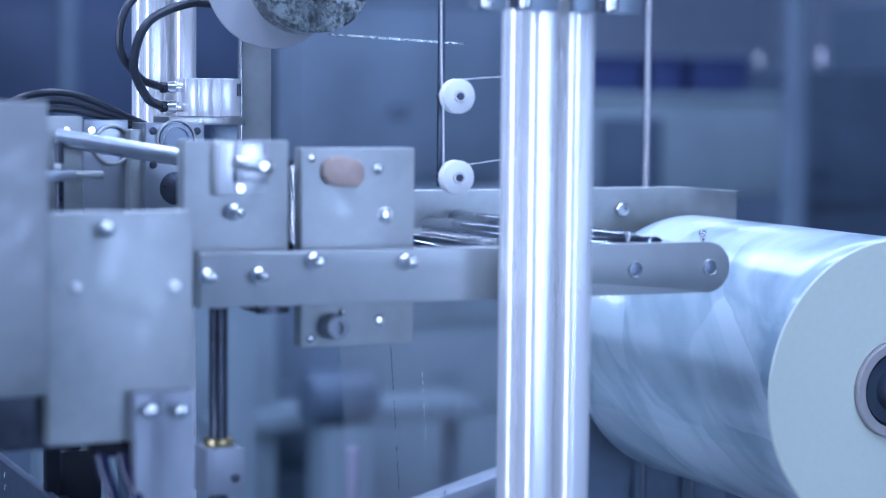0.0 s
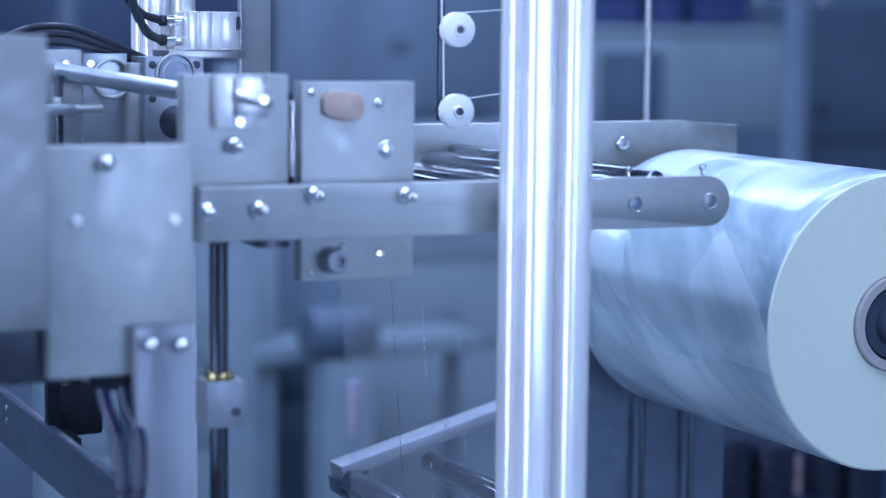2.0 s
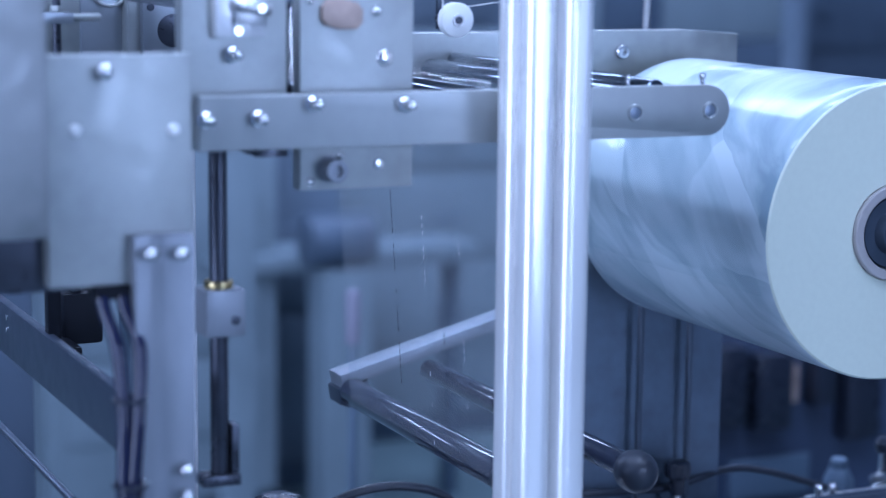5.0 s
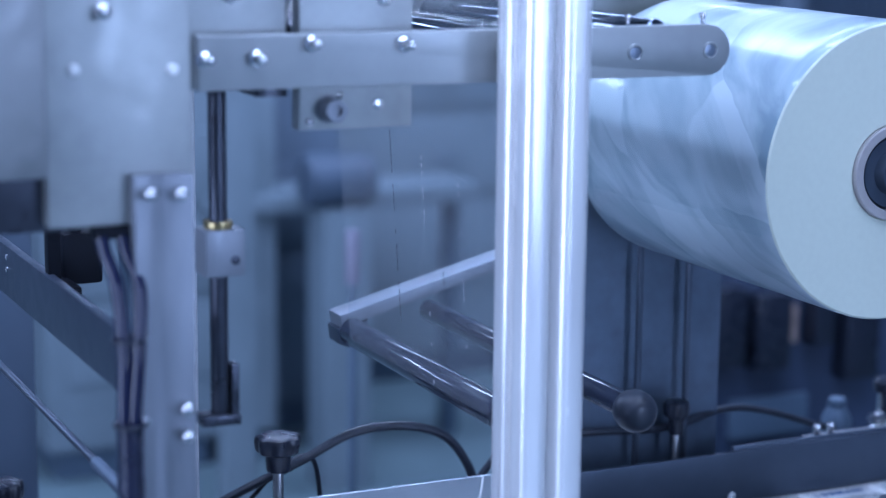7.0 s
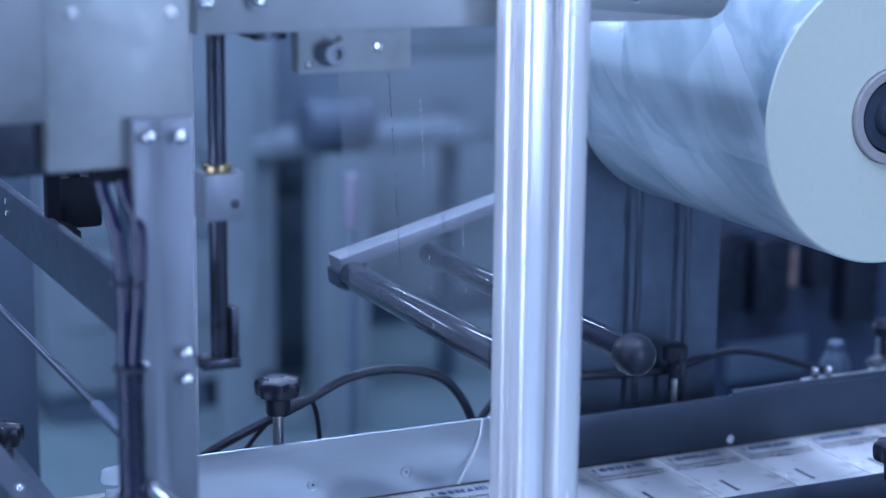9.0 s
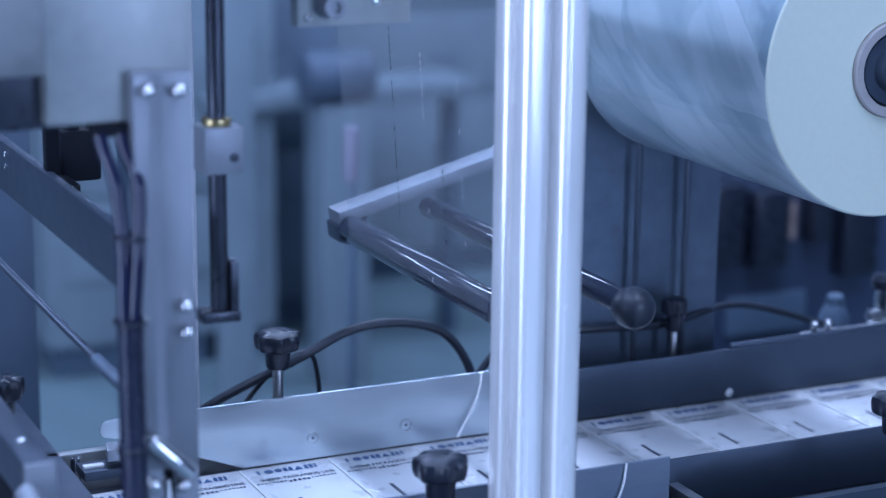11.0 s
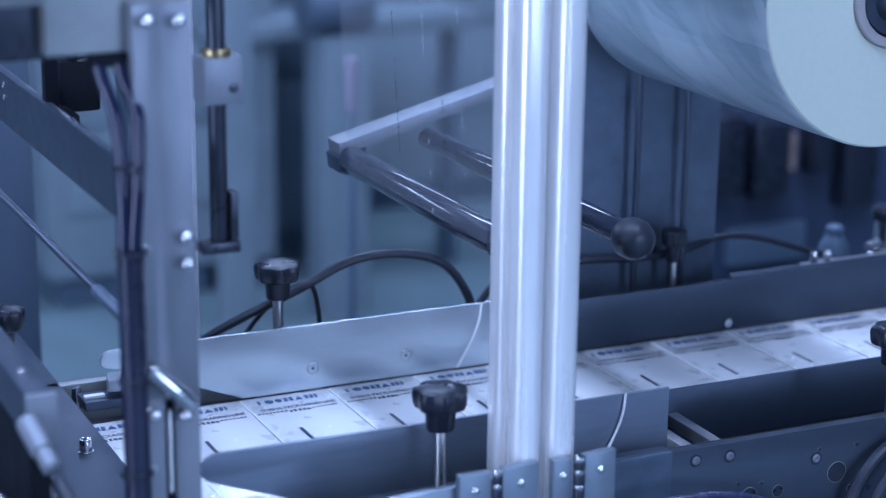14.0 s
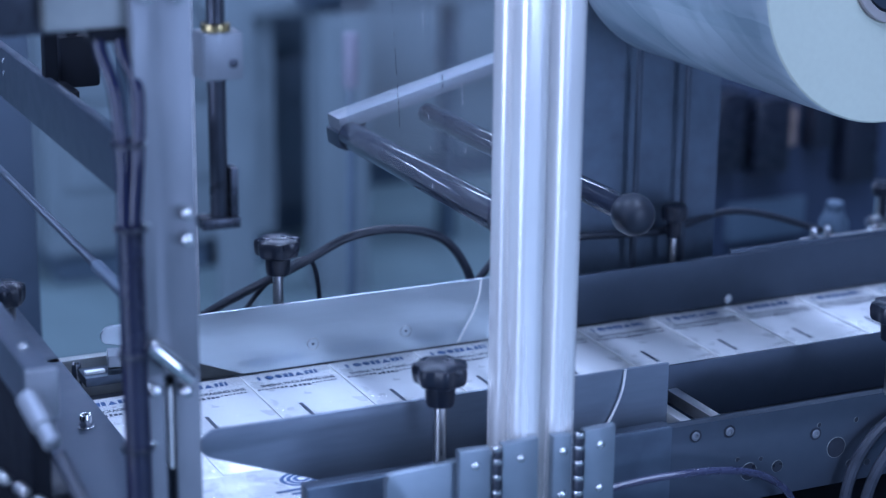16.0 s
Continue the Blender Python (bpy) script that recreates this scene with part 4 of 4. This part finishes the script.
part("tape", rod((-0.006, 0.215, 1.588), (-0.006, 0.262, 1.588), 0.0425, 80, 0.001), TAPE, reel, "glittering wound tape")
part("hub", rod((0.002, 0.200, 1.590), (0.002, 0.215, 1.590), 0.020, 48, 0.002), STEEL, reel)
part("shaft", rod((-0.022, 0.266, 1.588), (-0.022, 0.316, 1.588), 0.008), STEEL, reel)
thread = thing("tear_tape", "thin glittering tape running off the reel", "tape")
part("tape", box(0, 0.115, -0.0015, 0.0015, -0.0009, 0.0009, 0), TAPE, thread, m=Matrix.Translation((0.005, 0.222, 1.5445)) @ Euler((0, radians(2.6), 0)).to_matrix().to_4x4())
for z in (1.498, 1.438):
    x = 0.065
    w = thing("pulley", "white nylon guide pulley on a dark bolt", "pulley", "white guide pulleys")
    part("wheel", lathe([(0, 0.0115), (0.0008, 0.0128), (0.0032, 0.0128), (0.0046, 0.0115), (0.0062, 0.0128), (0.0086, 0.0128), (0.0094, 0.0115)], (x, 0.114, z), (x, 0.4, z), 56), WHITE, w)
    part("washer", ring((x, 0.1128, z), (x, 0.1142, z), 0.0046, 0.0028, 28, 0.0003), STEEL, w)
    part("bolt", rod((x, 0.1115, z), (x, 0.150, z), 0.0028, 18, 0.0006), DARK, w)
stay = thing("pulley_bracket", "thin grey bracket bar carrying the pulleys", "bar")
part("bar", box(0.0645, 0.0695, 0.150, 0.153, 1.430, 1.70, 0.0006), GUARD, stay)
part("arm", box(-0.04, 0.0695, 0.150, 0.153, 1.70, 1.712, 0.0006), GUARD, stay)
part("arm", box(-0.04, -0.03, 0.153, 0.330, 1.70, 1.712, 0.0006), GUARD, stay)
string = thing("thread", "thin white thread running over the pulleys", "thread")
part("strand", hose([(0.050, 0.118, 1.62), (0.0522, 0.118, 1.51), (0.0535, 0.118, 1.49), (0.0545, 0.118, 1.436)], 0.0006, 6), WHITE, string)
part("strand", rod((0.070, 0.118, 1.5105), (0.14, 0.118, 1.516), 0.0003, 6, 0), WHITE, string)
part("strand", rod((0.074, 0.118, 1.4475), (0.14, 0.118, 1.456), 0.0003, 6, 0), WHITE, string)

# ---------------------------------------------------------------- left side below the plates
beam = thing("cross_beam", "dark flat steel beam running across the machine", "beam")
part("bar", box(-0.215, -0.207, -0.045, 0.60, 1.157, 1.199, 0.001), DARKGUARD, beam)
for y, z in ((0.37, 1.19), (0.37, 1.18)):
    cap_screw(beam, (-0.215, y, z), (-1, 0, 0), r=0.0025, h=0.001)
part("post", box(-0.240, -0.21, 0.56, 0.60, 0.83, 1.157, 0.001), DARK, beam)
strut = thing("tie_rod", "thin steel rod running across the machine", "rod")
part("rod", rod((-0.21, 0.115, 1.085), (-0.21, 0.56, 1.085), 0.0032, 20), GUARD, strut)
part("sleeve", rod((-0.21, -0.048, 1.085), (-0.21, 0.125, 1.085), 0.0048, 20), BACKSTEEL, strut)
switch = thing("sensor_box", "small black sensor box hanging on a black bar", "sensor")
part("bar", box(-0.2115, -0.2015, 0.245, 0.257, 1.187, 1.30, 0.001), CAPBLACK, switch)
part("box", box(-0.190, -0.158, 0.285, 0.31, 1.1805, 1.2215, 0.004), CAPBLACK, switch)
part("foot", box(-0.2115, -0.186, 0.245, 0.30, 1.180, 1.187, 0.001), CAPBLACK, switch)
part("hanger", box(-0.182, -0.174, 0.29, 0.372, 1.2195, 1.226, 0.001), CAPBLACK, switch)
part("bracket", box(-0.213, -0.172, 0.258, 0.345, 1.29, 1.30, 0.001), DARK, switch)

tubes = thing("air_tubes", "clear blue-tinted air tubes tied together to the upright", "air tubes")
part("tube", hose([(-0.249, -0.047, 1.280), (-0.2475, -0.050, 1.270), (-0.243, -0.058, 1.25), (-0.2415, -0.064, 1.21), (-0.2425, -0.066, 1.17), (-0.2425, -0.066, 1.15)], 0.0044, 16), TUBE, tubes)
part("tube", hose([(-0.236, -0.047, 1.280), (-0.2345, -0.050, 1.270), (-0.229, -0.058, 1.25), (-0.2325, -0.066, 1.21), (-0.2360, -0.067, 1.17), (-0.2360, -0.067, 1.15)], 0.0044, 16), TUBE, tubes)
part("sleeve", hose([(-0.2390, -0.066, 1.165), (-0.2390, -0.0665, 1.10), (-0.2385, -0.0665, 1.0), (-0.2385, -0.063, 0.84)], 0.0084, 20), NAVYRUBBER, tubes, "dark navy sleeve round the tubes")
part("holder", box(-0.2535, -0.228, -0.050, -0.034, 1.2785, 1.2865, 0.001), CAPBLACK, tubes, "dark tube holder")
for z in (1.218, 1.165, 1.083, 1.02):
    part("tie", ring((-0.2388, -0.0665, z), (-0.2388, -0.0665, z + 0.0025), 0.0108, 0.0086, 24, 0.0004), BLACK, tubes, "black cable tie")
    cap_screw(tubes, (-0.2275, -0.060, z + 0.001), r=0.0026, h=0.004)

mech = thing("pusher_mechanism", "shiny dark steel pusher mechanism with bolts and a brass fitting", "mechanism")
part("rail", box(-0.3046, -0.2866, -0.0522, 0.313, 1.0477, 1.0776, 0.0015), GUARD, mech, "flat grey steel rail")
part("rail_end", box(-0.3055, -0.2857, -0.058, -0.0522, 1.046, 1.0786, 0.001), UPRIGHT, mech)
# added black sheet: darkens the space below the rail, hides the knob stem
part("rail_dark_fill", box(-0.302, -0.2895, -0.046, 0.305, 0.90, 1.0477, 0.002), CAPBLACK, mech, "dark filler sheet added under the rail")
part("rail_screw", lathe([(0, 0.0034), (0.003, 0.0034), (0.004, 0.0025)], (-0.2967, -0.0126, 1.0776), (-0.2967, -0.0126, 2), 18), SCREW, mech)
part("rail_foot", box(-0.303, -0.288, 0.12, 0.18, 0.83, 1.0477, 0.002), DARK, mech)
part("body", box(-0.36, -0.293, -0.02, 0.10, 0.83, 0.965, 0.006), CAPBLACK, mech)
part("bracket", box(-0.296, -0.262, 0.02, 0.085, 0.83, 0.955, 0.003), RUBBER, mech)
part("bracket_top", box(-0.298, -0.260, 0.018, 0.087, 0.955, 0.961, 0.001), RUBBER, mech)
part("cylinder", lathe([(0, 0.0053), (0.002, 0.0075), (0.026, 0.0075), (0.027, 0.0060), (0.040, 0.0060), (0.042, 0.0035)], (-0.3059, -0.0560, 1.0635), (-0.2918, -0.1182, 1.0222), 28), UPRIGHT, mech, "short bright steel cylinder")
part("hose", hose([(-0.2954, -0.090, 1.034), (-0.2892, -0.118, 1.0151), (-0.2786, -0.135, 0.994), (-0.272, -0.128, 0.955), (-0.275, -0.09, 0.835)], 0.0042, 12), RUBBER, mech, "black air hose")
for x, y, z, r in ((-0.285, -0.07, 0.955, 0.006), (-0.300, -0.08, 0.985, 0.0055), (-0.306, -0.09, 0.945, 0.0045)):
    part("bolt", rod((x, y + 0.02, z), (x + 0.004, y - 0.012, z - 0.003), r, 18, 0.001), STEEL, mech)
    part("nut", rod((x, y + 0.006, z), (x + 0.0015, y - 0.001, z - 0.001), r * 1.7, 6, 0.001), DARK, mech)
part("valve", rod((-0.322, -0.06, 0.985), (-0.322, -0.10, 0.975), 0.009, 24, 0.002), BRASS, mech, "yellow-brown brass fitting")
part("pipe", hose([(-0.32, -0.03, 0.93), (-0.30, -0.07, 0.915), (-0.27, -0.08, 0.93), (-0.25, -0.06, 0.915), (-0.245, -0.04, 0.84)], 0.004, 12), STEEL, mech)
for k in range(6):
    x, z = -0.318 + 0.013 * k, 0.962 - 0.016 * k
    y = -0.075 - 0.006 * (k % 3)
    part("fitting", lathe([(0, 0.0062), (0.006, 0.0062), (0.0065, 0.0046), (0.016, 0.0044), (0.017, 0.0036)], (x, y, z), (x + 0.002, y - 0.02, z + 0.006), 18), GUARD if k % 2 else STEEL, mech, "chromed fitting")
    part("hose", hose([(x + 0.002, y - 0.016, z + 0.005), (x + 0.004, y - 0.034, z + 0.004), (x + 0.002, y - 0.040, z - 0.020), (x - 0.006, y - 0.025, z - 0.060), (x - 0.008, y, 0.835)], 0.0030, 10), RUBBER if k % 2 else NAVYRUBBER, mech, "dark air hose")
for k in range(4):
    x, z = -0.335 + 0.012 * k, 1.020 - 0.011 * k
    part("bolt", lathe([(0, 0.0042), (0.010, 0.0042), (0.013, 0.0025)], (x, -0.045, z), (x + 0.004, -0.07, z), 16), STEEL, mech)

bottle = thing("bottle", "dull grey plastic bottle standing on the bench behind the belt", "bottle")
part("body", lathe([(0, 0.015), (0.003, 0.017), (0.070, 0.017), (0.082, 0.011)], (0.757, 0.56, 0.83), (0.757, 0.56, 1.2), 32), CABINET, bottle)
part("cap", lathe([(0, 0.010), (0.010, 0.010), (0.012, 0.008)], (0.757, 0.56, 0.912), (0.757, 0.56, 1.2), 24), CABINET, bottle, "grey screw cap")
valve = thing("air_valve", "small chromed air valve with a black button", "valve")
part("body", lathe([(0, 0.010), (0.020, 0.010), (0.022, 0.014), (0.040, 0.014), (0.044, 0.008), (0.075, 0.007)], (0.712, 0.42, 0.895), (0.712, 0.42, 1.2), 24), CHROME, valve)
part("side_port", rod((0.690, 0.41, 0.945), (0.734, 0.43, 0.945), 0.006, 20), CHROME, valve)
part("button", lathe([(0, 0.010), (0.010, 0.012), (0.016, 0.009)], (0.712, 0.42, 0.970), (0.712, 0.42, 1.2), 24), BLACK, valve, "black button")
part("base", rod((0.712, 0.42, 0.83), (0.712, 0.42, 0.895), 0.008, 20), STEEL, valve)

# cables
def cable(label, pts, r, mat=RUBBER):
    c = thing("cable", label, "cable", "black cables")
    part("sheath", hose(pts, r, 10, 12), mat, c)
    return c


cable("black cable looping over the belt guides", [(-0.12, 0.40, 0.90), (-0.04, 0.375, 0.955), (0.034, 0.362, 0.990), (0.083, 0.360, 1.011), (0.13, 0.360, 1.013), (0.172, 0.36, 1.000), (0.196, 0.36, 0.972), (0.206, 0.36, 0.94), (0.21, 0.36, 0.88)], 0.0042)
cable("black cable lying behind the guard plate", [(0.20, 0.375, 0.93), (0.25, 0.37, 0.982), (0.31, 0.345, 0.990), (0.40, 0.35, 0.984), (0.5, 0.37, 0.988), (0.62, 0.38, 0.95)], 0.0036)
cable("black cable hanging beside the belt guide", [(-0.02, 0.37, 0.945), (0.01, 0.372, 0.975), (0.045, 0.372, 0.992), (0.06, 0.38, 0.96), (0.065, 0.39, 0.88)], 0.0022)
cable("dark glossy air tube in front of the side plate", [(0.07, -0.02, 0.895), (0.13, -0.03, 0.915), (0.20, -0.035, 0.918), (0.26, -0.03, 0.905), (0.30, -0.02, 0.875), (0.31, -0.015, 0.84)], 0.0030, HOSE)
cable("dark glossy air tube in front of the side plate", [(0.07, -0.02, 0.875), (0.15, -0.03, 0.893), (0.22, -0.03, 0.888), (0.28, -0.02, 0.86), (0.29, -0.02, 0.835)], 0.0030, HOSE)
cable("black cable hanging over the side plate", [(0.43, -0.004, 0.915), (0.40, -0.008, 0.918), (0.372, -0.012, 0.897), (0.360, -0.012, 0.865), (0.362, -0.012, 0.835)], 0.0048)
cable("black cable hanging over the side plate", [(0.45, -0.006, 0.925), (0.415, -0.014, 0.912), (0.388, -0.018, 0.888), (0.376, -0.018, 0.860), (0.378, -0.016, 0.835)], 0.0048)

# ---------------------------------------------------------------- background of the hall
def rack(x, y, w, d, h, mat, label, shelves=3):
    r = thing("machine_cabinet", label, "machine", "machines in the hall", at=(x, y, 0))
    part("body", box(0, w, 0, d, 0.08, h, 0.012), mat, r)
    part("plinth", box(0.03, w - 0.03, 0.03, d - 0.03, 0, 0.08, 0.004), CABINET, r)
    for k in range(shelves):
        z = h * (0.25 + 0.22 * k)
        part("door", box(w * 0.08, w * 0.92, -0.012, 0, z, z + h * 0.19, 0.006), mat, r)
        part("handle", rod((w * 0.46, -0.04, z + h * 0.09), (w * 0.54, -0.04, z + h * 0.09), 0.008), CABINET, r)
    return r


rack(0.551, 3.45, 0.60, 0.6, 0.99, PALE, "pale grey-green machine cabinet in the hall behind")
rack(1.156, 3.68, 0.262, 0.4, 1.11, MIDBLUE, "narrow grey-blue machine column in the hall behind", 2)
rack(1.421, 4.05, 0.93, 0.5, 1.20, PALE, "pale blue-grey machine cabinet in the hall behind")
rack(2.381, 4.18, 0.43, 0.6, 1.17, NAVY, "dark machine cabinet under the pale case")
rack(2.831, 4.20, 0.45, 0.5, 1.17, NAVY, "dark machine cabinet under the pale case")
case = thing("equipment_case", "pale grey equipment case with a dark window on dark cabinets", "case")
part("body", box(2.47, 3.29, 4.25, 4.68, 1.17, 1.49, 0.02), PALE, case)
part("lid", box(2.46, 3.30, 4.24, 4.69, 1.485, 1.51, 0.004), PALE, case)
part("window", box(2.52, 2.745, 4.238, 4.25, 1.20, 1.43, 0.004), NAVY, case, "dark window in the case")
rack(3.40, 4.05, 0.45, 0.5, 0.90, CABINET, "grey machine cabinet in the hall behind")
rack(3.30, 4.70, 0.75, 0.5, 1.60, NAVY, "dark blue machine cabinet with chromed fittings on top")
for x, z in ((3.47, 0.030), (3.74, 0.045)):
    f = thing("fitting", "small chromed fitting on a dark cabinet", "fitting", "fittings on the cabinet")
    part("body", lathe([(0, 0.010), (z, 0.010), (z + 0.004, 0.016), (z + 0.020, 0.016), (z + 0.026, 0.008)], (x, 4.78, 1.60), (x, 4.78, 2), 20), CHROME, f)
rack(4.331, 4.95, 1.05, 0.6, 1.875, CABINET, "tall grey machine cabinet in the hall behind")
rack(-0.394, 4.65, 1.96, 0.6, 2.625, DUSK, "tall dark blue machine cabinet in the hall behind")
rack(1.60, 4.72, 0.84, 0.6, 2.60, MIDBLUE, "tall mid-blue machine cabinet in the hall behind")
rack(1.931, 8.1, 1.8, 0.6, 2.25, PALE, "pale machine cabinet far back in the hall")
pipe = thing("duct", "blue-grey vertical air duct before the tall dark cabinet", "duct")
part("tube", rod((0.77, 4.05, 0.99), (0.77, 4.05, 1.80), 0.034, 24), NAVY, pipe)
for x0, x1, mat in ((2.49, 2.72, DEEPBLUE), (2.745, 2.875, DEEPBLUE), (2.90, 3.13, DEEPBLUE)):
    crate = thing("storage_box", "deep blue plastic box on the pale case", "box", "blue boxes")
    part("body", box(x0 + 0.008, x1 - 0.008, 4.32, 4.58, 1.51, 1.615, 0.01), mat, crate)
    part("rim", box(x0, x1, 4.31, 4.59, 1.605, 1.625, 0.004), mat, crate)
motor = thing("motor", "dark gear motor on a stand in the hall", "motor")
part("body", rod((1.13, 3.2, 0.765), (1.30, 3.2, 0.765), 0.066, 32, 0.01), NAVY, motor)
part("stand", box(1.16, 1.28, 3.14, 3.26, 0, 0.70, 0.004), PALE, motor)
table = thing("transfer_table", "low pale steel table in the hall behind", "table")
part("top", box(0.95, 1.70, 3.40, 3.62, 0.655, 0.70, 0.006), PALE, table)
for x in (0.99, 1.66):
    part("leg", box(x - 0.02, x + 0.02, 3.48, 3.52, 0, 0.655, 0.002), CABINET, table)
stack = thing("valve_terminal", "dark valve terminal with black blocks behind the bench", "valve terminal")
part("housing", box(0.99, 1.80, 1.24, 1.50, 0.0, 0.93, 0.01), DUSK, stack)
for x, w, z0, z1 in ((1.012, 0.052, 0.78, 0.90), (1.085, 0.060, 0.77, 0.885), (1.19, 0.035, 0.80, 0.91), (1.25, 0.06, 0.74, 0.86)):
    part("valve", box(x, x + w, 1.20, 1.24, z0, z1, 0.004), BLACK, stack, "black valve block")
part("label", box(1.150, 1.180, 1.234, 1.24, 0.80, 0.86, 0.002), BRONZE, stack, "brownish label plate")
part("cover", box(1.06, 1.20, 1.225, 1.24, 0.66, 0.72, 0.003), CABINET, stack)
for x, y, z1 in ((0.515, 0.60, 1.95),):
    g = thing("guard_post", "thin steel rod of the safety guard", "rod")
    part("rod", rod((x, y, 0.83), (x, y, z1), 0.0035, 16), STEEL, g)
rear = thing("frame_post", "pale grey post in the hall behind the film", "post")
part("bar", box(0.722, 0.792, 2.6, 2.66, 0.0, 1.42, 0.004), PALE, rear)
rear3 = thing("frame_post", "dark steel post of the machine frame behind the beam", "post")
part("bar", box(-0.172, -0.122, 0.68, 0.72, 0.0, 1.17, 0.002), NAVY, rear3)
part("top_cap", box(-0.174, -0.120, 0.678, 0.722, 1.17, 1.176, 0.001), BLACK, rear3)
rear2 = thing("frame_post", "pale grey post far behind the roll", "post")
part("bar", box(2.385, 2.425, 3.0, 3.06, 0.0, 2.2, 0.004), MIDBLUE, rear2)
bot = thing("actuator", "mauve plastic actuator behind the film", "actuator")
part("body", rod((0.472, 1.30, 0.935), (0.472, 1.30, 1.010), 0.0105), MAUVE, bot)
part("stand", rod((0.472, 1.30, 0), (0.472, 1.30, 0.935), 0.006), CABINET, bot)

# housings over the unseen ceiling lights; no windows are built
for x, y, hx, hy in ((-1.25, 0.3, 0.2, 1.62), (0.55, 0.3, 0.2, 1.62), (0.6, -1.9, 1.62, 0.27), (1.9, 3.0, 1.62, 0.27), (3.2, 7.4, 1.62, 0.27), (-2.7, 6.3, 1.12, 0.24)):
    lamp = thing("unseen_lamp_housing", "long white housing of an unseen ceiling light", "lamp", "ceiling lamps")
    part("housing", box(x - hx, x + hx, y - hy, y + hy, 3.72, 4.0, 0.01), WHITE, lamp)
